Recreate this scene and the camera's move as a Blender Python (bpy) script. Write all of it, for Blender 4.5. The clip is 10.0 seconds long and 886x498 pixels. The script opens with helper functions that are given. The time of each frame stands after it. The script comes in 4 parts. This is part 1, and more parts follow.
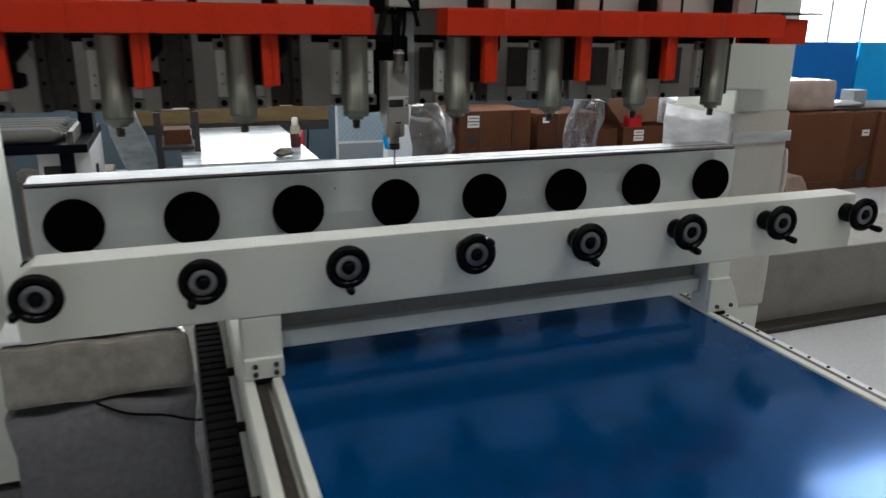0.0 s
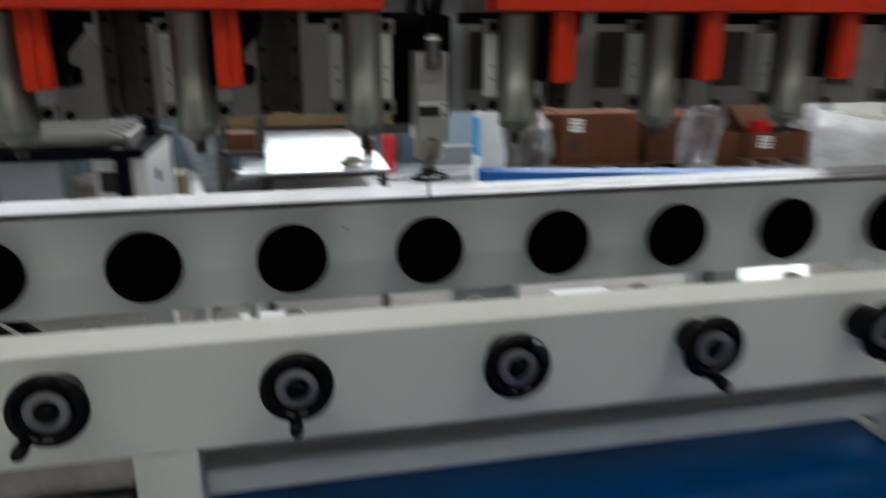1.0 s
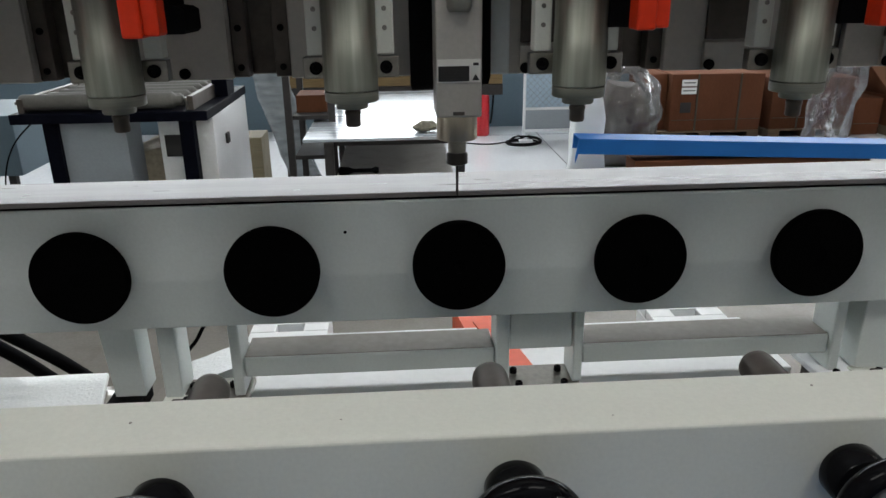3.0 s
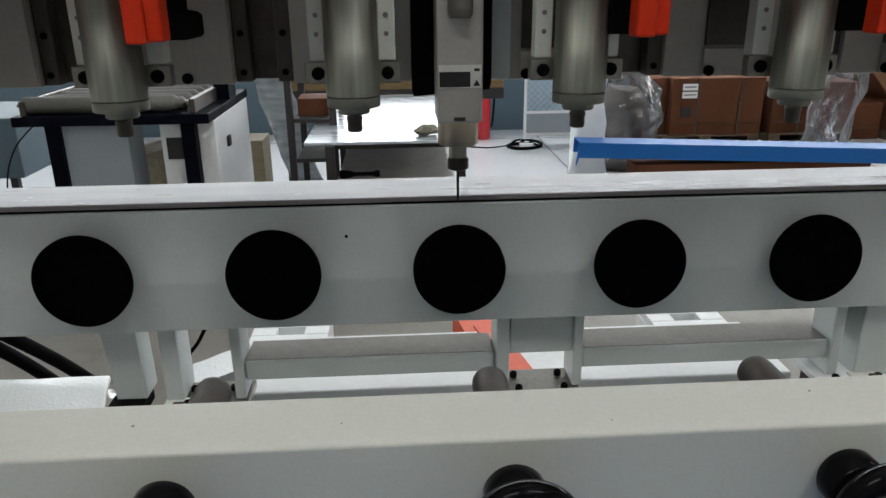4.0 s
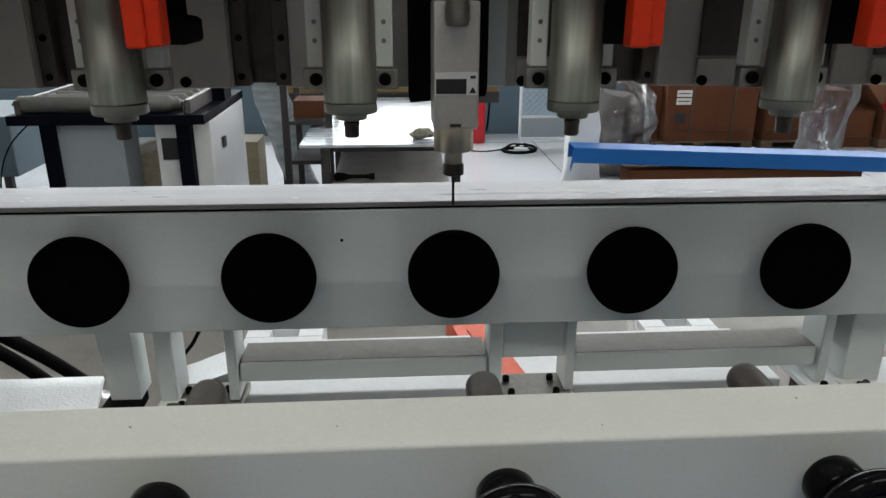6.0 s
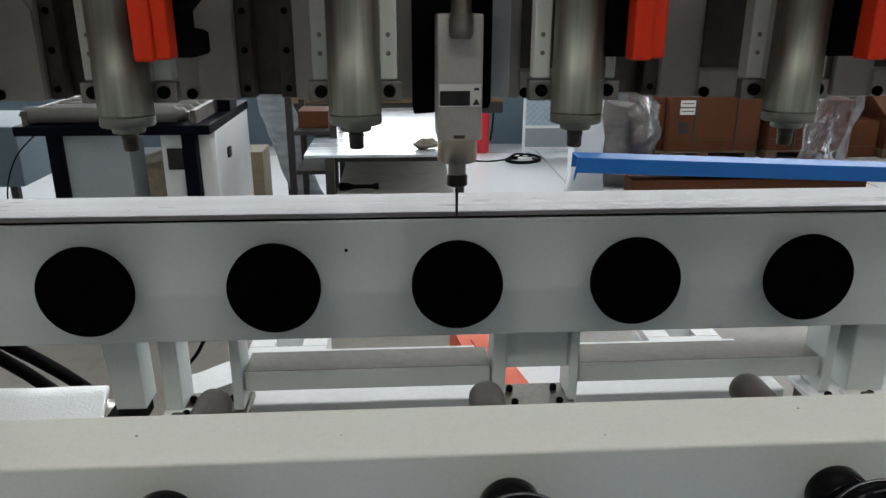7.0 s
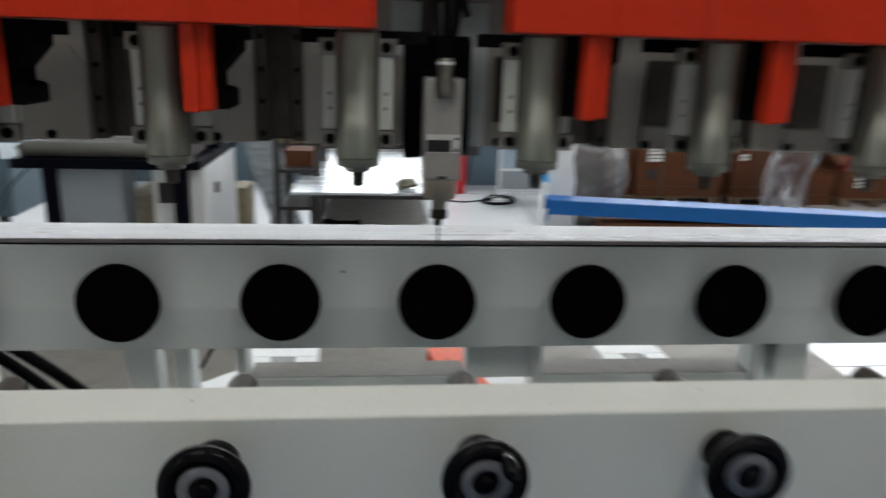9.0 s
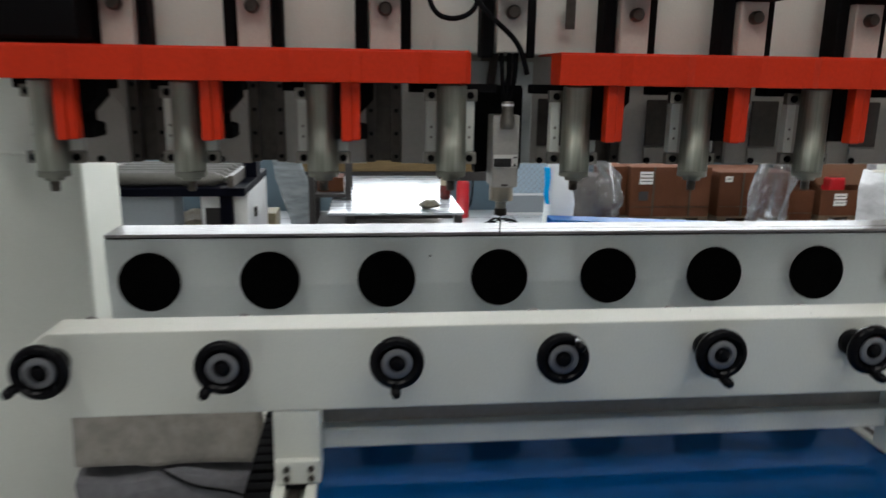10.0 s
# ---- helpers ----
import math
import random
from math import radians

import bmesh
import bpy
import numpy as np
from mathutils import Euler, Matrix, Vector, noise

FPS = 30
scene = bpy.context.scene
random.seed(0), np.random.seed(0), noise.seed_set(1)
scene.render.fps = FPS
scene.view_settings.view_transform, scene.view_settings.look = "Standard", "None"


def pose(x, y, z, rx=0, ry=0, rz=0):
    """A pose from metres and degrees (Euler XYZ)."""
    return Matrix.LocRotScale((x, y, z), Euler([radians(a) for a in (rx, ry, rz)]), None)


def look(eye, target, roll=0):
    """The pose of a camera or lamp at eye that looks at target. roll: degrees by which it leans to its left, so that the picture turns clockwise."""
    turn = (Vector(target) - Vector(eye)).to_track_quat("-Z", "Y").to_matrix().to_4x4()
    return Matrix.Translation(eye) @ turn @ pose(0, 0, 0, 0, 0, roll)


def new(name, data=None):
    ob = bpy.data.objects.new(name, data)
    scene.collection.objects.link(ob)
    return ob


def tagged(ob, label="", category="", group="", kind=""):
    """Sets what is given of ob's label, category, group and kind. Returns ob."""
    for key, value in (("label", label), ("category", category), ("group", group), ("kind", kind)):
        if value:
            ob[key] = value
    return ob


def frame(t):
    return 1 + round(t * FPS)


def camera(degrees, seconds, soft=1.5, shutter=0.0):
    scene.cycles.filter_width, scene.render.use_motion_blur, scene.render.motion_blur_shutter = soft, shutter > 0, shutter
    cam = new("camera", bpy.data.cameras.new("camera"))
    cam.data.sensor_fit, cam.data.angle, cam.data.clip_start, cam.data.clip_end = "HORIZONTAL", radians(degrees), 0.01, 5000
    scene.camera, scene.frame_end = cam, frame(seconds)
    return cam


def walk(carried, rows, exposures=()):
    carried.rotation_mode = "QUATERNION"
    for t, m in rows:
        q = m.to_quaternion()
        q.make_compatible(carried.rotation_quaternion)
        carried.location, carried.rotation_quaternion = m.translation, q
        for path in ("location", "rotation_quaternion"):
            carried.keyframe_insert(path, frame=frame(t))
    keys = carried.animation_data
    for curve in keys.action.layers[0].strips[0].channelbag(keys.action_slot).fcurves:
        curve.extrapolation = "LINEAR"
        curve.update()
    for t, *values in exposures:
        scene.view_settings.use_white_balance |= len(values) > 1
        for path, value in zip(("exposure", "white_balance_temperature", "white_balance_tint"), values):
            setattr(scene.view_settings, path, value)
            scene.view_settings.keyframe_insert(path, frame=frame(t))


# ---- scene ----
cam = camera(62.8, 10.0, shutter=0.5)
PATH = [
    (0, (0.18, 0.5, 1.743), (0.85, 2.293, 1.163), 0.6),
    (0.2, (0.246, 0.58, 1.712), (0.943, 2.359, 1.122), 1.3),
    (0.5, (0.337, 0.806, 1.66), (1.104, 2.529, 0.996), 7.6),
    (0.8, (0.454, 0.978, 1.699), (1.061, 2.776, 1.068), 2.9),
    (1, (0.521, 1.093, 1.696), (0.914, 2.966, 1.115), -0.0),
    (1.2, (0.616, 1.206, 1.691), (0.74, 3.141, 1.198), -2.1),
    (1.5, (0.689, 1.334, 1.696), (0.738, 3.258, 1.15), -1.0),
    (2, (0.725, 1.479, 1.664), (0.884, 3.37, 1.032), -0.5),
    (2.5, (0.72, 1.513, 1.651), (0.839, 3.389, 0.966), -1.0),
    (4, (0.719, 1.507, 1.656), (0.829, 3.387, 0.982), -0.6),
    (4.5, (0.719, 1.509, 1.657), (0.844, 3.386, 0.979), -0.0),
    (5, (0.717, 1.503, 1.66), (0.837, 3.381, 0.982), 0.1),
    (5.5, (0.717, 1.501, 1.661), (0.848, 3.378, 0.985), 0.2),
    (7, (0.717, 1.492, 1.666), (0.834, 3.383, 1.024), 0.1),
    (7.5, (0.716, 1.493, 1.666), (0.842, 3.384, 1.027), 0.3),
    (8, (0.714, 1.492, 1.667), (0.833, 3.382, 1.025), 0.3),
    (8.5, (0.707, 1.467, 1.668), (0.807, 3.347, 0.994), 0.7),
    (8.8, (0.698, 1.375, 1.697), (0.738, 3.275, 1.072), 0.9),
    (9, (0.689, 1.279, 1.703), (0.875, 3.197, 1.168), 1.7),
    (9.3, (0.604, 1.12, 1.691), (1.062, 2.997, 1.173), 4.1),
    (9.5, (0.543, 1.036, 1.714), (0.909, 2.899, 1.087), 2.5),
    (9.7, (0.493, 0.934, 1.732), (0.801, 2.842, 1.218), 2.6),
    (10, (0.459, 0.765, 1.737), (0.668, 2.701, 1.281), 0.8),
]
EXPOSURES = [(0, -0.20), (1.0, -0.11), (1.5, -0.17), (2.0, -0.10), (2.5, -0.06), (4.0, -0.04), (8.5, -0.04), (9.5, 0.02), (10, 0.10)]
walk(cam, [(t, look(eye, target, roll)) for t, eye, target, roll in PATH], EXPOSURES)

# ---- light ----
world = bpy.data.worlds.new("hall_world")
scene.world = world
world.use_nodes = True
_sky = world.node_tree.nodes.new("ShaderNodeTexSky")
_sky.sky_type, _sky.sun_disc, _sky.sun_elevation, _sky.sun_rotation = "NISHITA", False, radians(35), radians(20)
world.node_tree.links.new(_sky.outputs[0], world.node_tree.nodes["Background"].inputs[0])
world.node_tree.nodes["Background"].inputs[1].default_value = 0.1
WINDOW_GLOW, ADDED_PANEL_GLOW = 6.5, 7.2


# ---- materials ----
def shader(name, colour, rough=0.5, metal=0.0, grain=60.0, spread=0.06, stain=3.0, stain_amount=0.12, bump=0.05, coat=0.0,
           glow=0.0, alpha=1.0, glass=0.0, stretch=(1, 1, 1), per_object=0.0, stain_colour=None, ior=1.45):
    m = bpy.data.materials.new(name)
    m.use_nodes = True
    nt = m.node_tree
    bs = nt.nodes["Principled BSDF"]
    tc = nt.nodes.new("ShaderNodeTexCoord")
    mp = nt.nodes.new("ShaderNodeMapping")
    mp.inputs["Scale"].default_value = stretch
    nt.links.new(tc.outputs["Object"], mp.inputs[0])
    fine = nt.nodes.new("ShaderNodeTexNoise")
    fine.inputs["Scale"].default_value, fine.inputs["Detail"].default_value = grain, 4
    big = nt.nodes.new("ShaderNodeTexNoise")
    big.inputs["Scale"].default_value, big.inputs["Detail"].default_value = stain, 5
    nt.links.new(mp.outputs[0], fine.inputs[0])
    nt.links.new(mp.outputs[0], big.inputs[0])
    ramp = nt.nodes.new("ShaderNodeValToRGB")
    lo = tuple(max(0.0, c * (1 - spread)) for c in colour)
    hi = tuple(min(1.0, c * (1 + spread)) for c in colour)
    ramp.color_ramp.elements[0].position, ramp.color_ramp.elements[0].color = 0.3, (*lo, 1)
    ramp.color_ramp.elements[1].position, ramp.color_ramp.elements[1].color = 0.7, (*hi, 1)
    nt.links.new(fine.outputs[0], ramp.inputs[0])
    mask = nt.nodes.new("ShaderNodeValToRGB")
    mask.color_ramp.elements[0].position, mask.color_ramp.elements[0].color = 0.5, (0, 0, 0, 1)
    mask.color_ramp.elements[1].position, mask.color_ramp.elements[1].color = 0.75, (stain_amount, stain_amount, stain_amount, 1)
    nt.links.new(big.outputs[0], mask.inputs[0])
    mix = nt.nodes.new("ShaderNodeMix")
    mix.data_type = "RGBA"
    dirt = stain_colour or tuple(c * 0.45 for c in colour)
    mix.inputs[7].default_value = (*dirt, 1)
    nt.links.new(mask.outputs[0], mix.inputs[0])
    nt.links.new(ramp.outputs[0], mix.inputs[6])
    out = mix.outputs[2]
    if per_object:
        info = nt.nodes.new("ShaderNodeObjectInfo")
        mr = nt.nodes.new("ShaderNodeMapRange")
        mr.inputs[3].default_value, mr.inputs[4].default_value = 1 - per_object, 1 + per_object
        hsv = nt.nodes.new("ShaderNodeHueSaturation")
        nt.links.new(info.outputs["Random"], mr.inputs[0])
        nt.links.new(mr.outputs[0], hsv.inputs["Value"])
        nt.links.new(out, hsv.inputs["Color"])
        out = hsv.outputs[0]
    nt.links.new(out, bs.inputs["Base Color"])
    rr = nt.nodes.new("ShaderNodeMapRange")
    rr.inputs[3].default_value, rr.inputs[4].default_value = max(0.02, rough * 0.8), min(1.0, rough * 1.25)
    nt.links.new(big.outputs[0], rr.inputs[0])
    nt.links.new(rr.outputs[0], bs.inputs["Roughness"])
    bs.inputs["Metallic"].default_value = metal
    bs.inputs["IOR"].default_value = ior
    if coat:
        bs.inputs["Coat Weight"].default_value, bs.inputs["Coat Roughness"].default_value = coat, 0.08
    if bump:
        bn = nt.nodes.new("ShaderNodeBump")
        bn.inputs["Strength"].default_value, bn.inputs["Distance"].default_value = bump, 0.004
        nt.links.new(fine.outputs[0], bn.inputs["Height"])
        nt.links.new(bn.outputs[0], bs.inputs["Normal"])
    if glow:
        bs.inputs["Emission Color"].default_value, bs.inputs["Emission Strength"].default_value = (*colour, 1), glow
    if glass:
        bs.inputs["Transmission Weight"].default_value = glass
    if alpha < 1:
        bs.inputs["Alpha"].default_value = alpha
    return m


CREAM = shader("machine_paint", (0.665, 0.68, 0.615), 0.42, bump=0.04, grain=220, spread=0.03, stain=2.2, stain_amount=0.10)
BEAMTOP = shader("ground_steel_top", (0.27, 0.245, 0.243), 0.28, metal=0.05, bump=0.03, grain=90, stretch=(0.1, 6, 1), spread=0.1, stain=5, stain_amount=0.25, ior=1.28)
RINGGREY = shader("grey_hub_metal", (0.17, 0.175, 0.185), 0.4, metal=0.3, grain=80)
# brown of the dust; on the floor sheet it paints shade
DUST_SHADE = shader("dust_and_shade_brown", (0.27, 0.25, 0.225), 0.6, grain=70, spread=0.08, stain=6, stain_amount=0.3)
PLATE = shader("grey_carriage_paint", (0.42, 0.395, 0.35), 0.45, grain=120, spread=0.04, stain=5, stain_amount=0.25)
GREYPAINT = shader("grey_white_paint", (0.63, 0.67, 0.65), 0.45, grain=180, spread=0.03, stain=2.5, stain_amount=0.14)
ALU = shader("brushed_aluminium", (0.285, 0.295, 0.25), 0.48, metal=0.92, grain=120, stretch=(1, 1, 0.04), spread=0.22, bump=0.03)
STEEL = shader("machined_steel", (0.22, 0.205, 0.18), 0.32, metal=0.95, grain=90, spread=0.12)
DULLSTEEL = shader("dull_brown_steel", (0.085, 0.072, 0.062), 0.5, metal=0.5, grain=60, spread=0.15)
DARKSTEEL = shader("dark_oily_steel", (0.07, 0.06, 0.052), 0.40, metal=0.7, grain=60, spread=0.2, stain_amount=0.3)
ENDCAP = shader("turned_aluminium", (0.235, 0.235, 0.20), 0.42, metal=0.95, grain=60, stretch=(0.1, 0.1, 30), spread=0.2, bump=0.02)
BRASS = shader("nickel_brass", (0.48, 0.42, 0.33), 0.30, metal=0.9, grain=120, stretch=(1, 1, 0.2), spread=0.1)
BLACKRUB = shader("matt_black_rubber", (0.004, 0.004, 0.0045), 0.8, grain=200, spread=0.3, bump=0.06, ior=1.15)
BLACKDISC = shader("matt_black_anodised", (0.0015, 0.0015, 0.0015), 0.85, grain=150, spread=0.3, ior=1.08)
BLACKGLOSS = shader("glossy_black_bakelite", (0.005, 0.005, 0.006), 0.1, grain=80, spread=0.3, bump=0.0, ior=1.16)
RED = shader("red_orange_paint", (0.56, 0.028, 0.005), 0.42, grain=120, spread=0.06, stain=4, stain_amount=0.15, ior=1.33)
BLUEPLATE = shader("blue_film_plate", (0.0, 0.068, 0.235), 0.12, grain=14, spread=0.12, stain=1.6, stain_amount=0.05, bump=0.012, stain_colour=(0.0, 0.05, 0.17), ior=1.15, metal=0.52, coat=0.14)
BLUEPAINT = shader("blue_powder_coat", (0.014, 0.115, 0.36), 0.42, grain=90, spread=0.06, stain=5, ior=1.25)
NAVY = shader("navy_paint", (0.002, 0.0026, 0.007), 0.6, grain=80, spread=0.2, ior=1.15)
FLOORM = shader("pale_epoxy_floor", (0.60, 0.61, 0.625), 0.15, grain=30, spread=0.05, stain=0.9, stain_amount=0.2, bump=0.02)
WALLM = shader("blue_grey_wall_paint", (0.095, 0.14, 0.17), 0.6, grain=40, spread=0.05, stain=0.8, stain_amount=0.2)
WALLW = shader("white_wall_paint", (0.72, 0.72, 0.70), 0.7, grain=40, spread=0.04, stain=0.8, stain_amount=0.1)
CEILM = shader("ceiling_sheet", (0.55, 0.56, 0.57), 0.7, grain=10, spread=0.05)
CARD = shader("brown_cardboard", (0.105, 0.041, 0.021), 0.8, grain=90, spread=0.08, stain=3, stain_amount=0.2, per_object=0.18, stretch=(1, 1, 0.3), ior=1.2)
COLLET = shader("dark_collet_steel", (0.075, 0.062, 0.05), 0.42, metal=0.5, grain=60, spread=0.2)
NUTBLACK = shader("blackened_steel", (0.018, 0.015, 0.013), 0.4, grain=60, spread=0.2, ior=1.3)
PARCEL = shader("film_wrapped_carton", (0.36, 0.27, 0.235), 0.16, grain=7, spread=0.15, bump=0.5, stain=3, stain_amount=0.3)
MILKY = shader("milky_stretch_film", (0.52, 0.52, 0.53), 0.15, grain=9, spread=0.2, bump=0.7, stain=4, stain_amount=0.35, stretch=(0.5, 1, 3))
CARDPALE = shader("pale_cardboard_inside", (0.25, 0.135, 0.08), 0.8, grain=90, spread=0.06, stain=3)
PINKFOAM = shader("pinkish_foam_roll", (0.24, 0.165, 0.125), 0.6, grain=60, spread=0.1, bump=0.3, stain=5, stain_amount=0.3)
WINE = shader("dark_red_glass", (0.09, 0.008, 0.008), 0.2, grain=60)
ROLLERG = shader("grey_roller_sleeve", (0.115, 0.112, 0.10), 0.5, grain=60, spread=0.1, stain_amount=0.3)
TAPE = shader("packing_strap", (0.05, 0.045, 0.03), 0.4, grain=60)
PAPER = shader("white_paper_label", (0.75, 0.74, 0.70), 0.6, grain=60, spread=0.03)
INK = shader("black_print", (0.02, 0.018, 0.018), 0.5, grain=90)
BLOCKWOOD = shader("pale_block_wood", (0.15, 0.125, 0.075), 0.75, grain=18, stretch=(0.3, 4, 4), spread=0.15, stain_amount=0.2)
WOOD = shader("raw_pallet_wood", (0.13, 0.09, 0.055), 0.75, grain=18, stretch=(0.3, 4, 4), spread=0.2, stain_amount=0.3)
WRAP = shader("dirty_wrapping_film", (0.27, 0.25, 0.22), 0.14, grain=22, spread=0.18, bump=0.7, stain=5, stain_amount=0.4)
SLEEVE = shader("off_white_foam_wrap", (0.56, 0.53, 0.47), 0.4, grain=120, spread=0.05, bump=0.3, stain=5, stain_amount=0.2)
FOAM = shader("white_foam_sheet", (0.74, 0.76, 0.76), 0.35, grain=150, spread=0.04, bump=0.35, stain=6, stain_amount=0.1)
FILM = shader("clear_plastic_film", (0.8, 0.8, 0.8), 0.1, bump=0)
# stretched colour noise paints the streaky reflections on the sheet
TABLETOP = shader("sheet_steel_tabletop", (0.50, 0.55, 0.60), 0.26, metal=0.25, grain=4, stretch=(0.5, 6, 1), spread=0.3, bump=0.03, stain=1.5, stain_amount=0.3)
TABLEMETAL = shader("grey_steel_frame", (0.032, 0.029, 0.029), 0.7, grain=40, spread=0.15)
CABGREY = shader("cabinet_grey_paint", (0.30, 0.335, 0.365), 0.45, grain=60, spread=0.04, stain=2)
EXTRED = shader("extinguisher_red", (0.6, 0.02, 0.03), 0.25, grain=60, coat=0.4)
FABRIC = shader("grey_dust_sheet", (0.14, 0.14, 0.15), 0.9, grain=40, spread=0.12, bump=0.3)
MESHP = shader("pale_blue_panel", (0.42, 0.54, 0.64), 0.5, grain=60)
BROWNHOSE = shader("brown_rubber_hose", (0.05, 0.035, 0.03), 0.5, grain=60, spread=0.2)
OLIVE = shader("olive_brown_wood", (0.20, 0.135, 0.06), 0.7, grain=20, stretch=(0.3, 3, 3), spread=0.2, stain_amount=0.3)
ORANGE = shader("orange_red_cover", (0.75, 0.11, 0.045), 0.5, grain=40)
WHITEP = shader("white_powder_coat", (0.78, 0.79, 0.80), 0.35, grain=60, spread=0.03)
CYANB = shader("bright_cyan_panel", (0.0, 0.36, 0.78), 0.5, grain=40, ior=1.2)
CYANP = shader("bright_blue_panel", (0.0, 0.15, 0.50), 0.5, grain=40, ior=1.2)
RAGBEIGE = shader("beige_cloth", (0.42, 0.36, 0.27), 0.9, grain=30, spread=0.15, bump=0.3)
DULLWRAP = shader("brown_wrapped_part", (0.11, 0.085, 0.07), 0.7, grain=20, spread=0.25, bump=0.3, stain=4, stain_amount=0.4)
HEADGREY = shader("beige_grey_motor_paint", (0.43, 0.41, 0.375), 0.45, grain=150, spread=0.05, stain=6, stain_amount=0.2)
DRAPE = shader("grey_plastic_drape", (0.26, 0.29, 0.31), 0.14, grain=8, spread=0.3, bump=0.8, stain=4, stain_amount=0.3, stretch=(0.5, 1, 2))
RAGM = shader("oily_rag", (0.17, 0.16, 0.12), 0.9, grain=50, spread=0.3, bump=0.4)
def make_film(m):
    nt = m.node_tree
    nt.nodes.clear()
    out = nt.nodes.new("ShaderNodeOutputMaterial")
    clear, gloss, mix = (nt.nodes.new(k) for k in ("ShaderNodeBsdfTransparent", "ShaderNodeBsdfGlossy", "ShaderNodeMixShader"))
    clear.inputs[0].default_value = (0.90, 0.91, 0.92, 1)
    gloss.inputs["Roughness"].default_value = 0.2
    tc, ns, bn, lw = (nt.nodes.new(k) for k in ("ShaderNodeTexCoord", "ShaderNodeTexNoise", "ShaderNodeBump", "ShaderNodeLayerWeight"))
    ns.inputs["Scale"].default_value, ns.inputs["Detail"].default_value = 8.0, 3.0
    bn.inputs["Strength"].default_value, bn.inputs["Distance"].default_value = 0.45, 0.05
    lw.inputs["Blend"].default_value = 0.48
    nt.links.new(tc.outputs["Object"], ns.inputs[0])
    nt.links.new(ns.outputs[0], bn.inputs["Height"])
    nt.links.new(bn.outputs[0], gloss.inputs["Normal"])
    nt.links.new(bn.outputs[0], lw.inputs["Normal"])
    nt.links.new(lw.outputs["Fresnel"], mix.inputs[0])
    nt.links.new(clear.outputs[0], mix.inputs[1])
    nt.links.new(gloss.outputs[0], mix.inputs[2])
    nt.links.new(mix.outputs[0], out.inputs[0])


make_film(FILM)
SKYM = shader("bright_overcast_sky", (0.93, 0.97, 1.0), 0.9, glow=WINDOW_GLOW, bump=0)
ROOFGLOW = shader("roof_light_sheet", (1.0, 0.98, 0.95), 0.9, glow=14.0, bump=0)
PANELGLOW = shader("added_panel_sheet", (1.0, 0.98, 0.95), 0.9, glow=ADDED_PANEL_GLOW, bump=0)


# ---- builders ----
def empty(name, label="", category="", group="", at=(0, 0, 0)):
    ob = new(name)
    ob.location = at
    ob.empty_display_size = 0.05
    return tagged(ob, label, category, group)


def mesh_of(bm, mat, smooth=True):
    me = bpy.data.meshes.new("m")
    for e in bm.edges:
        e.smooth = len(e.link_faces) == 2 and e.calc_face_angle(0.0) < radians(48)
    bm.to_mesh(me)
    bm.free()
    me.materials.append(mat)
    return me


def part(name, bm, mat, parent=None, label="", at=(0, 0, 0), smooth=True):
    ob = new(name, mesh_of(bm, mat, smooth))
    ob.location = at
    if parent is not None:
        ob.parent = parent
    if label:
        ob["label"] = label
    return ob


def thing(name, bm, mat, label, category, group="", kind="", at=(0, 0, 0), smooth=True):
    return tagged(part(name, bm, mat, None, "", at, smooth), label, category, group, kind)


def again(ob, parent, at, rot=None):
    c = new(ob.name.split(".")[0], ob.data)
    c.location = at
    if rot:
        c.rotation_euler = rot
    c.parent = parent
    if "label" in ob:
        c["label"] = ob["label"]
    return c


def box(x0, x1, y0, y1, z0, z1, bev=0.003, bm=None):
    own = bmesh.new()
    bmesh.ops.create_cube(own, size=1.0)
    for v in own.verts:
        v.co = ((x0 + x1) / 2 + v.co.x * (x1 - x0), (y0 + y1) / 2 + v.co.y * (y1 - y0), (z0 + z1) / 2 + v.co.z * (z1 - z0))
    if bev:
        bmesh.ops.bevel(own, geom=own.edges[:], offset=min(bev, 0.45 * min(x1 - x0, y1 - y0, z1 - z0)), segments=2, affect="EDGES", profile=0.5)
    if bm is None:
        return own
    return merge(bm, own)


def merge(bm, own):
    me = bpy.data.meshes.new("tmp")
    own.to_mesh(me)
    own.free()
    bm.from_mesh(me)
    bpy.data.meshes.remove(me)
    return bm


def lathe(profile, axis="z", at=(0, 0, 0), seg=32, bm=None):
    """Turned solid from (radius, height) pairs, closed at both ends."""
    own = bmesh.new()
    rings = []
    for r, h in profile:
        ring = []
        for k in range(seg):
            a = 2 * math.pi * k / seg
            c, s_ = r * math.cos(a), r * math.sin(a)
            co = {"z": (c, s_, h), "y": (c, -h, s_), "x": (h, c, s_)}[axis]
            ring.append(own.verts.new((co[0] + at[0], co[1] + at[1], co[2] + at[2])))
        rings.append(ring)
    for a, b in zip(rings, rings[1:]):
        for k in range(seg):
            own.faces.new((a[k], a[(k + 1) % seg], b[(k + 1) % seg], b[k]))
    own.faces.new(rings[0][::-1])
    own.faces.new(rings[-1])
    for f in own.faces:
        f.smooth = len(f.verts) == 4
    bmesh.ops.recalc_face_normals(own, faces=own.faces[:])
    if bm is None:
        return own
    return merge(bm, own)


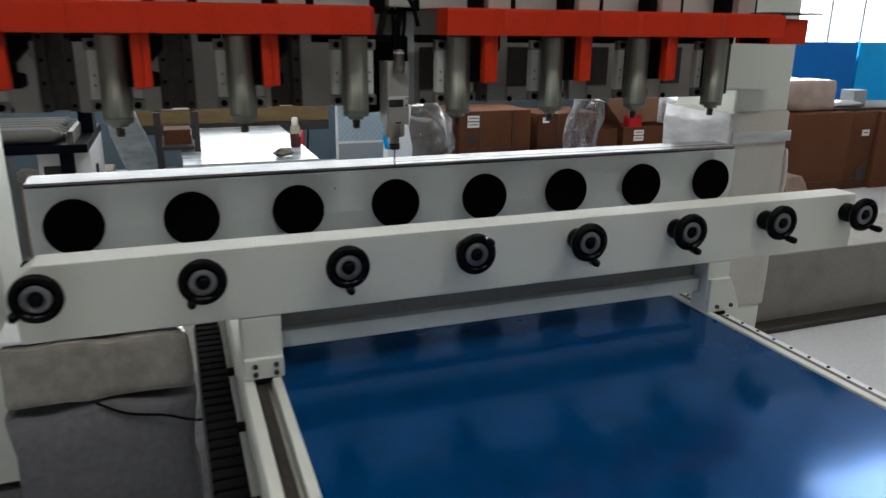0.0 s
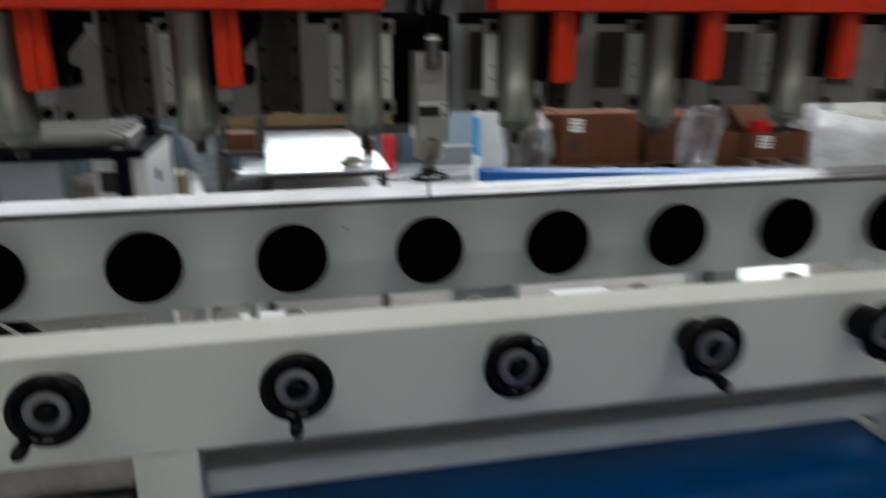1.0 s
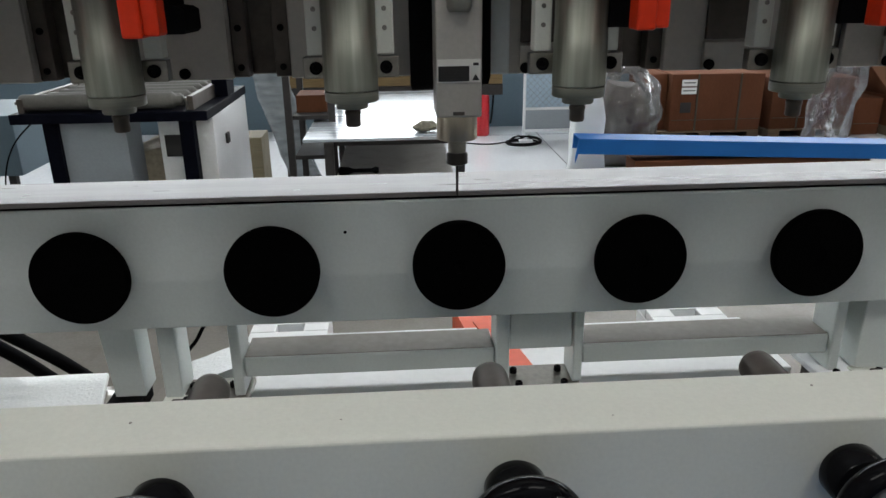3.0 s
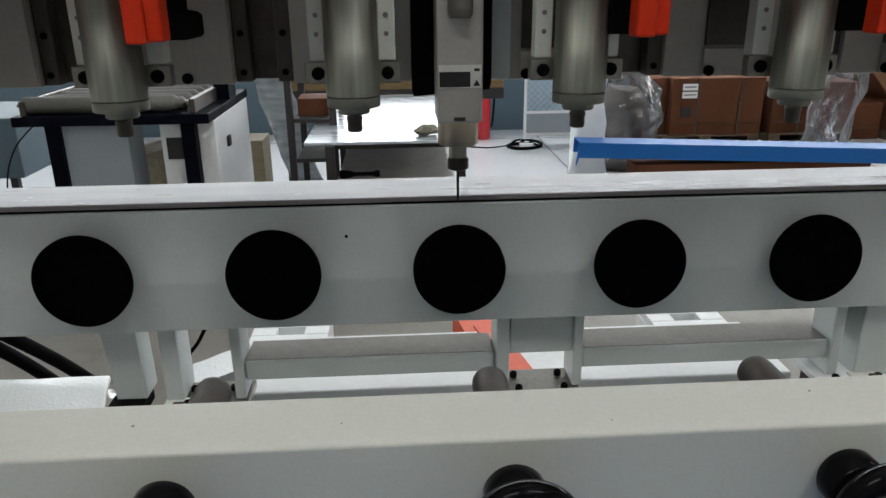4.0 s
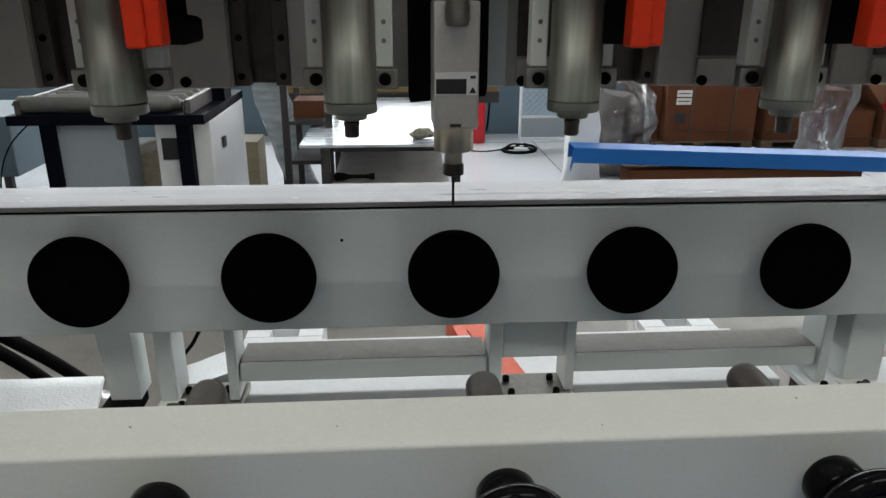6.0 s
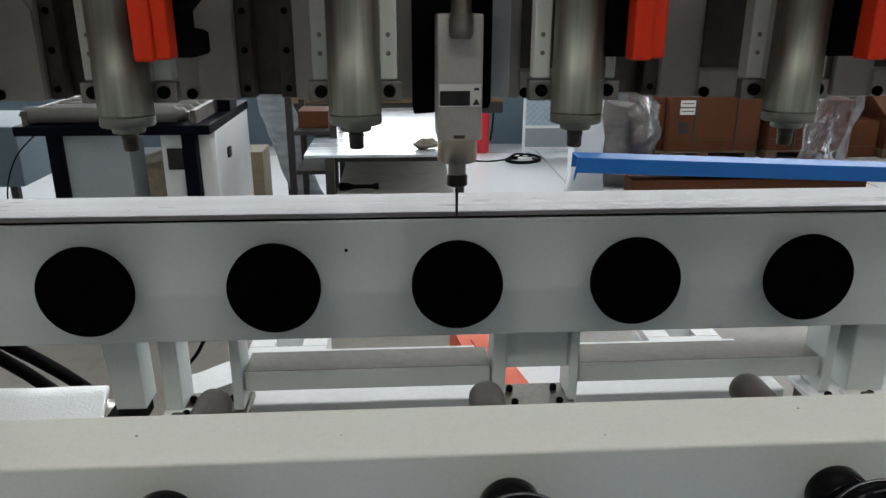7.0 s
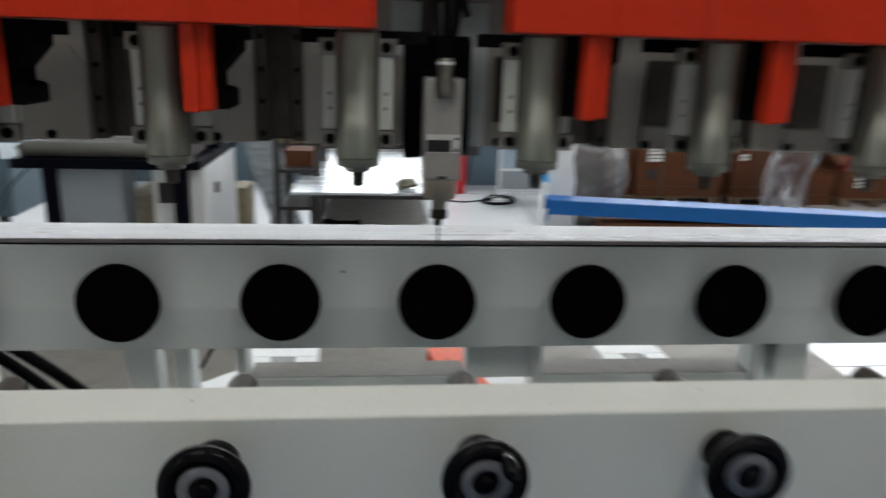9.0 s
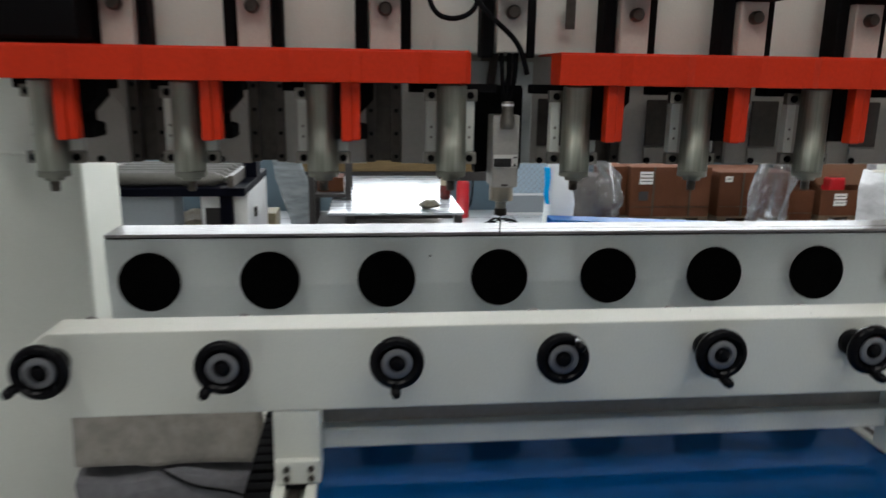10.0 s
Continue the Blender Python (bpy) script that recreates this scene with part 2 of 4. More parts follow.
def prism(points, y0, y1, bm=None, bev=0.0, axis="y"):
    """An outline in (x, z) pushed from y0 to y1; with axis 'x' the outline is in (y, z); with 'z' in (x, y)."""
    own = bmesh.new()
    put = {"y": lambda p, d: (p[0], d, p[1]), "x": lambda p, d: (d, p[0], p[1]), "z": lambda p, d: (p[0], p[1], d)}[axis]
    a = [own.verts.new(put(p, y0)) for p in points]
    b = [own.verts.new(put(p, y1)) for p in points]
    own.faces.new(a)
    own.faces.new(b[::-1])
    n = len(points)
    for k in range(n):
        own.faces.new((a[k], b[k], b[(k + 1) % n], a[(k + 1) % n]))
    bmesh.ops.recalc_face_normals(own, faces=own.faces[:])
    if bev:
        bmesh.ops.bevel(own, geom=own.edges[:], offset=bev, segments=2, affect="EDGES", profile=0.5)
    if bm is None:
        return own
    return merge(bm, own)


def hose(points, r, seg=10, bm=None, steps=8):
    """A round hose along a smooth curve through the points."""
    P = [Vector(p) for p in points]
    line = []
    for i in range(len(P) - 1):
        p0, p1, p2, p3 = P[max(i - 1, 0)], P[i], P[i + 1], P[min(i + 2, len(P) - 1)]
        for k in range(steps):
            t = k / steps
            line.append(0.5 * (2 * p1 + (p2 - p0) * t + (2 * p0 - 5 * p1 + 4 * p2 - p3) * t * t + (3 * p1 - p0 - 3 * p2 + p3) * t ** 3))
    line.append(P[-1])
    own = bmesh.new()
    rings = []
    for i, c in enumerate(line):
        d = (line[min(i + 1, len(line) - 1)] - line[max(i - 1, 0)]).normalized()
        u = d.cross(Vector((0.13, 0.31, 0.94))).normalized()
        w = d.cross(u)
        rings.append([own.verts.new(c + r * (math.cos(2 * math.pi * k / seg) * u + math.sin(2 * math.pi * k / seg) * w)) for k in range(seg)])
    for a, b in zip(rings, rings[1:]):
        for k in range(seg):
            own.faces.new((a[k], a[(k + 1) % seg], b[(k + 1) % seg], b[k]))
    own.faces.new(rings[0][::-1])
    own.faces.new(rings[-1])
    for f in own.faces:
        f.smooth = len(f.verts) == 4
    bmesh.ops.recalc_face_normals(own, faces=own.faces[:])
    if bm is None:
        return own
    return merge(bm, own)


def crumple(bm, amount, scale, cuts=3, seed=0.0, keep_below=None):
    """Rumples a closed shape like film or cloth."""
    bmesh.ops.subdivide_edges(bm, edges=bm.edges[:], cuts=cuts, use_grid_fill=True)
    for f in bm.faces:
        f.smooth = True
    for v in bm.verts:
        n = noise.noise_vector(v.co * scale + Vector((seed, seed * 1.7, -seed)))
        f = 1.0 if keep_below is None or v.co.z > keep_below else 0.15
        v.co += Vector(n) * amount * f
    return bm


def bolt_head(r=0.0065, h=0.007, axis="z"):
    return lathe([(r, 0), (r, h * 0.8), (r * 0.85, h), (r * 0.55, h), (r * 0.5, h * 0.5)], axis, seg=12)


# ---- hall ----
def build_hall():
    X0, X1, Y0, Y1, ZC = -7.0, 14.0, -7.0, 10.45, 5.0
    f = bmesh.new()
    box(X0, X1, Y0, Y1, -0.1, 0.0, 0, f)
    floor = thing("floor", f, FLOORM, "pale grey-white epoxy floor of the hall", "floor", kind="structure")
    for y in (4.9, 7.4, 9.9):
        part("floor_joint", box(X0 + 0.1, X1 - 0.1, y - 0.004, y + 0.004, -0.004, 0.0015, 0), TABLEMETAL, floor)
    for x in (-3.1, 2.35, 5.3, 8.3):
        part("floor_joint", box(x - 0.004, x + 0.004, Y0 + 0.1, Y1 - 0.1, -0.004, 0.0022, 0), TABLEMETAL, floor)
    thing("ceiling", box(X0, X1, Y0, Y1, ZC, ZC + 0.1, 0), CEILM, "grey sheet ceiling of the hall", "ceiling", kind="structure")
    # far wall: blue dado, band of windows, plain top
    wall = thing("wall_north", box(X0, X1, Y1, Y1 + 0.2, 0, 1.30, 0), WALLM, "blue-grey painted far wall under a band of windows", "wall", kind="structure")
    part("upper_wall", box(X0, X1, Y1, Y1 + 0.2, 3.1, ZC, 0), WALLW, wall)
    win = tagged(empty("window_1", at=(0, 0, 0)), "long band of bright white windows in the far wall", "window", kind="structure")
    part("window_sill", box(X0, X1, Y1 - 0.03, Y1 + 0.15, 1.302, 1.335, 0.004), WHITEP, win)
    x = X0
    mull = None
    while x < X1:
        bmx = box(-0.03, 0.03, Y1 + 0.03, Y1 + 0.09, 1.336, 3.098, 0.004)
        if mull is None:
            mull = part("mullion", bmx, WHITEP, win, at=(x, 0, 0))
        else:
            bmx.free()
            again(mull, win, (x, 0, 0))
        x += 0.75
    part("transom", box(X0, X1, Y1 + 0.035, Y1 + 0.085, 2.4, 2.44, 0.003), WHITEP, win)
    thing("backdrop", box(X0 - 2, X1 + 2, Y1 + 0.6, Y1 + 0.62, 0.5, 4.6, 0), SKYM, "plain bright overcast sky outside the windows", "sky", kind="structure")
    thing("wall_south", box(X0, X1, Y0 - 0.2, Y0, 0, ZC, 0), WALLW, "plain white wall", "wall", kind="structure")
    thing("wall_west", box(X0 - 0.2, X0, Y0, Y1, 0, ZC, 0), WALLW, "plain white wall", "wall", kind="structure")
    thing("wall_east", box(X1, X1 + 0.2, Y0, Y1, 0, ZC, 0), WALLW, "plain white wall", "wall", kind="structure")
    # unseen panels: first for the blue plate's reflection, the rest added as fill light
    for cx, cy in ((7.3, 5.0), (-0.7, 0.4), (2.3, 0.4), (1.1, 4.0)):
        lamp = empty("skylight", "bright white ceiling light panel placed out of view", "ceiling light", "ceiling light panels", at=(cx, cy, ZC - 0.004))
        part("diffuser", box(-0.95, 0.95, -0.6, 0.6, -0.03, -0.004, 0.004), ROOFGLOW if cx > 5 else PANELGLOW, lamp)
        for a in (-1, 1):
            part("frame", box(-1.0, 1.0, a * 0.63 - 0.028, a * 0.63 + 0.028, -0.05, 0, 0.003), WHITEP, lamp)


# ---- machine ----
PITCH = 0.30
DISCS = [-0.09 + PITCH * k for k in range(8)]
HEADS = [-0.24 + PITCH * k for k in range(4)] + [0.96 + PITCH * k for k in range(4)]


def build_bed():
    bed = empty("machine_bed", "cream steel machine bed with a shiny blue plate between two rails", "machine bed")
    part("blue_plate", box(0.362, 1.542, 0.75, 2.36, 0.962, 0.982, 0.003), BLUEPLATE, bed, "shiny dark blue film-covered plate")
    for x0, s in ((0.362, -1), (1.542, 1)):
        def bx(a, b, y0, y1, z0, z1, bev=0.003, x0=x0, s=s):
            lo, hi = sorted((x0 + s * a, x0 + s * b))
            return box(lo, hi, y0, y1, z0, z1, bev)
        part("edge_strip", bx(0.001, 0.022, 0.75, 2.56, 0.90, 0.987, 0.003), CREAM, bed)
        part("side_beam", bx(0.023, 0.085, 0.75, 2.70, 0.55, 0.955, 0.005), CREAM, bed)
        part("linear_rail", bx(0.034, 0.056, 0.76, 2.65, 0.956, 0.976, 0.003), DARKSTEEL, bed, "dark oily linear rail")
        strip = part("outer_strip", bx(0.060, 0.084, 0.75, 2.56, 0.956, 0.984 if s < 0 else 0.970, 0.003), CREAM if s < 0 else WHITEP, bed)
        if s > 0:
            hole = None
            for k in range(30):
                if hole is None:
                    hole = part("screw", bolt_head(0.0042, 0.0025), BLACKRUB, strip, at=(x0 + 0.072, 0.80 + k * 0.058, 0.970))
                else:
                    again(hole, strip, (x0 + 0.072, 0.80 + k * 0.058, 0.970))
    for y in (0.78, 2.3):
        part("cross_member", box(0.386, 1.518, y, y + 0.08, 0.60, 0.90, 0.005), CREAM, bed)
    for x in (0.30, 1.55):
        for y in (0.82, 1.7, 2.6):
            part("leg", box(x, x + 0.08, y, y + 0.08, 0.02, 0.56, 0.005), CREAM, bed)
            part("levelling_foot", lathe([(0.05, 0), (0.05, 0.012), (0.02, 0.02), (0.02, 0.03)], "z", (x + 0.04, y + 0.04, 0), 20), DARKSTEEL, bed)
    part("cross_plate", box(0.386, 1.518, 2.795, 3.04, 0.87, 0.90, 0.004), WHITEP, bed)
    part("warning_strip", prism([(0.936, 2.80), (0.991, 2.80), (0.936, 3.06), (0.880, 3.06)], 0.9005, 0.906, axis="z"), ORANGE, bed, "orange-red painted strip on the cross plate")
    for cx in (0.435, 1.435):
        w = bmesh.new()
        box(cx - 0.095, cx + 0.095, 3.08, 3.25, 0.0, 0.835, 0.004, w)
        for a, b_, c, d in ((-0.095, 0.095, 3.08, 3.138), (-0.095, 0.095, 3.18, 3.25), (-0.095, -0.034, 3.1385, 3.1795), (0.034, 0.095, 3.1385, 3.1795)):
            box(cx + a, cx + b_, c, d, 0.836, 0.86, 0.002, w)
        thing("motor_housing", w, WHITEP, "white square motor housing with a recessed top behind the beam", "motor housing", "motor housings")
    cabi = thing("drive_cabinet", prism([(0.93, 3.2), (1.05, 3.2), (0.99, 3.6), (0.87, 3.6)], 0.0, 0.70, axis="z"), ORANGE, "orange-red drive cover standing behind the beam", "drive cover")
    part("white_side", prism([(1.052, 3.2), (1.17, 3.2), (1.15, 3.42), (1.02, 3.42)], 0.0, 0.70, axis="z"), WHITEP, cabi)
    # added brown-grey sheet puts the floor's shade behind the machine into colour
    thing("shaded_floor_sheet", box(-2.2, 3.3, 2.7, 6.1, 0.0, 0.012, 0.003), DUST_SHADE, "thin brown-grey sheet standing in for the shaded floor behind the machine", "mat")
    # cable chain beside the rail
    chain = empty("cable_chain", "black plastic cable chain lying beside the machine rail", "cable chain")
    link = None
    for k in range(44):
        y = 1.0 + k * 0.04
        if link is None:
            w = box(-0.034, 0.034, 0.002, 0.034, 0, 0.05, 0.004)
            box(-0.028, 0.028, 0.030, 0.044, 0.006, 0.044, 0.002, w)
            link = part("chain_link", w, BLACKRUB, chain, at=(0.225, y, 0.82))
        else:
            again(link, chain, (0.225, y, 0.82))
    for y in (1.75, 2.05, 2.35):
        part("tab", box(0.2595, 0.284, y, y + 0.022, 0.845, 0.862, 0.002), BLACKRUB, chain)
    part("tray", box(0.185, 0.265, 0.95, 2.80, 0.80, 0.818, 0.003), TABLEMETAL, chain)
    for y in (1.1, 2.6):
        part("bracket", box(0.20, 0.29, y, y + 0.04, 0.77, 0.80, 0.003), CREAM, chain)


def build_rotary_beam():
    unit = empty("rotary_beam", "grey-white rotary axis beam carrying eight black chuck discs", "machine beam")
    # front profile: upright upper half, slightly receding lower half
    prof = [(2.640, 1.3280), (2.640, 1.202), (2.658, 1.108), (2.758, 1.108), (2.764, 1.114), (2.764, 1.3280)]
    part("beam", prism(prof, -0.205, 2.135, axis="x", bev=0.003), GREYPAINT, unit)
    part("gasket", box(-0.2, 2.13, 2.6435, 2.760, 1.3283, 1.3317, 0), BLACKDISC, unit)
    part("top_plate", box(-0.203, 2.133, 2.641, 2.768, 1.3320, 1.3405, 0.002), BEAMTOP, unit, "bare ground steel top plate")
    part("hole", lathe([(0.0028, 0), (0.0028, 0.001)], "y", (0.627, 2.640, 1.277), 10), BLACKDISC, unit)
    rnd = random.Random(11)
    for k in range(26):
        x, y, w = rnd.uniform(-0.15, 2.05), rnd.uniform(2.65, 2.76), rnd.uniform(0.004, 0.03)
        part("scratch", box(x, x + w, y, y + rnd.uniform(0.0006, 0.0018), 1.3405, 1.3408, 0), WHITEP if k % 3 else DUST_SHADE, unit)
    disc = None
    for x in DISCS:
        if disc is None:
            disc = part("chuck_disc", lathe([(0.045, -0.045), (0.045, -0.022), (0.073, -0.021), (0.0755, -0.018), (0.0755, -0.003), (0.073, 0.0), (0.012, 0.0), (0.011, -0.003), (0.004, -0.003)],
                                            "y", (0, 0, 0), 56), BLACKDISC, unit, "matt black round chuck disc", at=(x, 2.598, 1.224))
        else:
            again(disc, unit, (x, 2.598, 1.224))
    # legs, cross tubes and feet
    for x0, x1 in ((0.281, 0.313), (0.405, 0.424), (0.884, 0.909), (1.028, 1.046), (1.522, 1.542), (1.576, 1.65)):
        part("post", box(x0, x1, 2.69, 2.763, 0.951, 1.107, 0.003), GREYPAINT, unit)
    for x0, x1 in ((0.425, 0.883), (1.047, 1.521)):
        part("cross_tube", box(x0, x1, 2.70, 2.783, 0.983, 1.022, 0.004), GREYPAINT, unit)
        part("dust_layer", box(x0 + 0.002, x1 - 0.002, 2.704, 2.780, 1.0224, 1.0235, 0), DUST_SHADE, unit, "brown dust lying on the tube")
    part("web_plate", box(0.910, 1.027, 2.70, 2.712, 1.018, 1.107, 0.003), GREYPAINT, unit)
    part("gusset", prism([(0.178, 1.107), (0.240, 1.107), (0.243, 0.955), (0.190, 0.955)], 2.70, 2.76), GREYPAINT, unit)
    part("cover_plate", box(1.543, 1.575, 2.755, 2.763, 1.02, 1.107, 0.003), GREYPAINT, unit)
    bolt = None
    for x0, x1, spots, m in ((0.285, 0.43, ((0.322, 2.727), (0.395, 2.727), (0.322, 2.676)), STEEL), (0.900, 1.044, ((0.924, 2.734), (1.010, 2.735), (0.927, 2.683), (1.012, 2.683)), STEEL),
                             (1.500, 1.76, ((1.610, 2.724), (1.531, 2.674), (1.614, 2.673), (1.70, 2.674)), WHITEP)):
        foot = part("foot_plate", box(x0, x1, 2.655, 2.762 if m is STEEL else 2.785, 0.936, 0.9505, 0.003), m, unit)
        for bx_, by in spots:
            if bolt is None:
                bolt = part("bolt", bolt_head(0.0068, 0.010), BLACKRUB, foot, at=(bx_, by, 0.9505))
            else:
                again(bolt, foot, (bx_, by, 0.9505))
        part("carriage", box(x0 + 0.01, x1 - 0.01, 2.66, 2.755, 0.900, 0.9355, 0.003), DARKSTEEL, unit)
    part("rubber_block", box(0.178, 0.243, 2.67, 2.74, 0.932, 0.9545, 0.004), BLACKRUB, unit)
    # drive hoses hanging behind the beam
    for pts in (((-0.285, 2.95, 1.03), (-0.25, 3.02, 0.95), (-0.20, 3.12, 0.82), (-0.16, 3.2, 0.70)), ((-0.215, 2.95, 1.03), (-0.18, 3.02, 0.95), (-0.12, 3.12, 0.82), (-0.07, 3.2, 0.70))):
        thing("hose", hose(pts, 0.016), BLACKRUB, "black corrugated hose hanging behind the beam", "hose", "hoses behind the beam")
    thing("cable", hose([(0.335, 2.86, 1.05), (0.305, 2.90, 1.00), (0.285, 2.90, 0.965), (0.262, 2.90, 0.935), (0.255, 2.90, 0.90)], 0.004), BLACKRUB, "thin black cable behind the beam leg", "cable")


HANDLE_TURNS = [210, 232, 265, 62, 268, 265, 285, 300]


def handwheel_parts():
    """Profiles of one handwheel: (name, turned outline, material, label)."""
    return (
        ("rim", [(0.020, -0.010), (0.043, -0.011), (0.0475, -0.008), (0.0490, -0.002), (0.0475, 0.005), (0.043, 0.009), (0.037, 0.009), (0.032, 0.002), (0.024, 0.000)], BLACKGLOSS, ""),
        ("hub_ring", [(0.0275, 0.0), (0.0275, 0.004), (0.0255, 0.006), (0.0175, 0.006), (0.0150, 0.003)], RINGGREY, "grey hub ring"),
        ("centre_cap", [(0.0148, 0.0012), (0.0148, 0.004), (0.0105, 0.0045), (0.0105, 0.010), (0.009, 0.0115), (0.004, 0.0115)], BLACKGLOSS, ""),
        ("shaft", [(0.011, -0.048), (0.011, -0.0105)], NUTBLACK, "short dark shaft"),
        ("clamp_collar", [(0.026, -0.0645), (0.0275, -0.062), (0.0275, -0.044), (0.0245, -0.039), (0.0115, -0.038)], BLACKGLOSS, "round black collar on the beam face"))


def build_tailstock_beam():
    unit = empty("tailstock_beam", "cream steel tailstock beam carrying eight black handwheels", "machine beam")
    prof = [(-0.141, 1.132), (2.048, 1.132), (2.048, 1.2935), (-0.102, 1.2935), (-0.141, 1.265)]
    part("beam", prism(prof, 2.032, 2.113, bev=0.0025), CREAM, unit)
    for x0, x1, s in ((0.281, 0.369, -1), (1.540, 1.614, 1)):
        part("leg", box(x0, x1, 2.033, 2.092, 0.988, 1.131, 0.003), CREAM, unit)
        if s < 0:
            foot = part("foot_plate", box(x0 + 0.002, x1, 2.018, 2.0325, 0.988, 1.037, 0.003), CREAM, unit)
            spots = [(bx_, bz) for bx_ in (x0 + 0.024, x1 - 0.018) for bz in (1.001, 1.021)]
        else:
            foot = part("foot_plate", prism([(x0 + 0.002, 0.988), (x1 + 0.034, 0.988), (x1 + 0.034, 1.000), (x1 - 0.004, 1.085), (x0 + 0.002, 1.085)], 2.018, 2.0325, bev=0.002), CREAM, unit)
            spots = [(x0 + 0.030, 1.004), (x1 + 0.004, 1.004)]
        for bx_, bz in spots:
            part("bolt", bolt_head(0.006, 0.006, "y"), DARKSTEEL, foot, at=(bx_, 2.018, bz))
        part("carriage", box(x0 + 0.02, x1 - 0.01, 2.017, 2.082, 0.9765, 0.9875, 0.003), BLACKRUB, unit)
    part("lower_bar", box(0.370, 1.539, 2.062, 2.110, 1.037, 1.078, 0.003), CREAM, unit)
    part("back_strip", box(0.370, 1.539, 2.088, 2.101, 1.0785, 1.131, 0.001), DUST_SHADE, unit)
    for cx, cy, r in ((0.475, 2.077, 0.0013), (0.66, 2.067, 0.0008), (1.10, 2.088, 0.0012), (1.34, 2.062, 0.0009), (0.10, 2.072, 0.001), (0.90, 2.054, 0.0007)):
        part("paint_chip", lathe([(r, 0), (r, 0.0004)], "z", (cx, cy, 1.2935), 9), DUST_SHADE, unit)
    made = None
    grip = quill = None
    for x, turn in zip(DISCS, HANDLE_TURNS):
        wheel = empty("handwheel", at=(x, 1.967, 1.248))
        wheel.parent = unit
        wheel["label"] = "glossy black handwheel with a small crank grip"
        if made is None:
            made = [part(n, lathe(pr, "y", seg=48), m, wheel, lab) for n, pr, m, lab in handwheel_parts()]
            made[-1].location.z = -0.006
        else:
            for ob in made:
                again(ob, wheel, ob.location)
        a = radians(turn)
        at = (0.041 * math.cos(a), 0, 0.041 * math.sin(a))
        if grip is None:
            grip = part("grip", lathe([(0.0055, 0.004), (0.0055, 0.012), (0.0085, 0.015), (0.0095, 0.034), (0.008, 0.044), (0.004, 0.047)], "y", seg=18), BLACKGLOSS, wheel, at=at)
            quill = part("quill", lathe([(0.020, 0.0), (0.020, -0.088), (0.019, -0.096), (0.015, -0.102), (0.006, -0.104)], "y", seg=32), DULLSTEEL, unit, "bare steel tailstock quill", at=(x, 2.1135, 1.247))
        else:
            again(grip, wheel, at)
            again(quill, unit, (x, 2.1135, 1.247))


def build_gantry():
    g = empty("gantry", "cream gantry with two columns and a cross beam over the machine", "gantry")
    part("column", box(-1.05, -0.345, 2.92, 3.23, 0.30, 2.95, 0.008), CREAM, g)
    part("column", box(2.36, 2.64, 2.92, 3.30, 0.30, 2.95, 0.008), CREAM, g)
    for x0, x1 in ((-1.0, -0.40), (2.38, 2.62)):
        part("column_base", box(x0, x1, 2.96, 3.2, 0.0, 0.299, 0.01), DARKSTEEL, g)
    part("cross_beam", box(-0.55, 2.50, 2.82, 2.919, 1.525, 2.95, 0.008), CREAM, g)
    part("back_plate", box(-0.36, 2.15, 2.742, 2.8195, 1.520, 1.7995, 0.003), DARKSTEEL, g, "dark oily guide plate")
    part("front_plate", box(-0.34, 2.13, 2.640, 2.8195, 1.80, 2.90, 0.004), CREAM, g)
    # guide strips with screws on the dark channels between the heads
    st = bo = None
    for x in HEADS:
        c = x + 0.147
        for e in (-0.033, 0.033):
            if st is None:
                st = part("rail_strip", box(-0.0125, 0.0125, 2.712, 2.7415, 1.5185, 1.799, 0.002), DULLSTEEL, g, at=(c + e, 0, 0))
            else:
                again(st, g, (c + e, 0, 0))
            for z in (1.534, 1.594, 1.654, 1.714):
                if bo is None:
                    bo = part("screw", bolt_head(0.0052, 0.004, "y"), BLACKRUB, g, at=(c + e, 2.712, z))
                else:
                    again(bo, g, (c + e, 2.712, z))
        # drive unit above the guard rail
        part("drive_plate", box(c - 0.036, c + 0.036, 2.53, 2.614, 1.80, 1.98, 0.004), PLATE, g)
        part("drive_cover", box(c - 0.070, c - 0.040, 2.55, 2.614, 1.79, 2.25, 0.004), BLACKRUB, g)
        part("drive_cover", box(c + 0.040, c + 0.062, 2.55, 2.614, 1.79, 2.25, 0.004), BLACKRUB, g)
        part("drive_motor", box(c - 0.045, c + 0.055, 2.47, 2.60, 1.93, 2.10, 0.012), BLACKRUB, g)
        part("knob", lathe([(0.016, 0), (0.016, 0.018), (0.012, 0.022)], "y", (c, 2.53, 1.892), 20), DARKSTEEL, g)
    part("motor_box", box(-0.52, -0.145, 2.44, 2.614, 1.806, 2.25, 0.01), BLACKRUB, g)
    part("sign_plate", box(0.957, 0.982, 2.611, 2.6145, 1.862, 1.94, 0.001), DARKSTEEL, g)


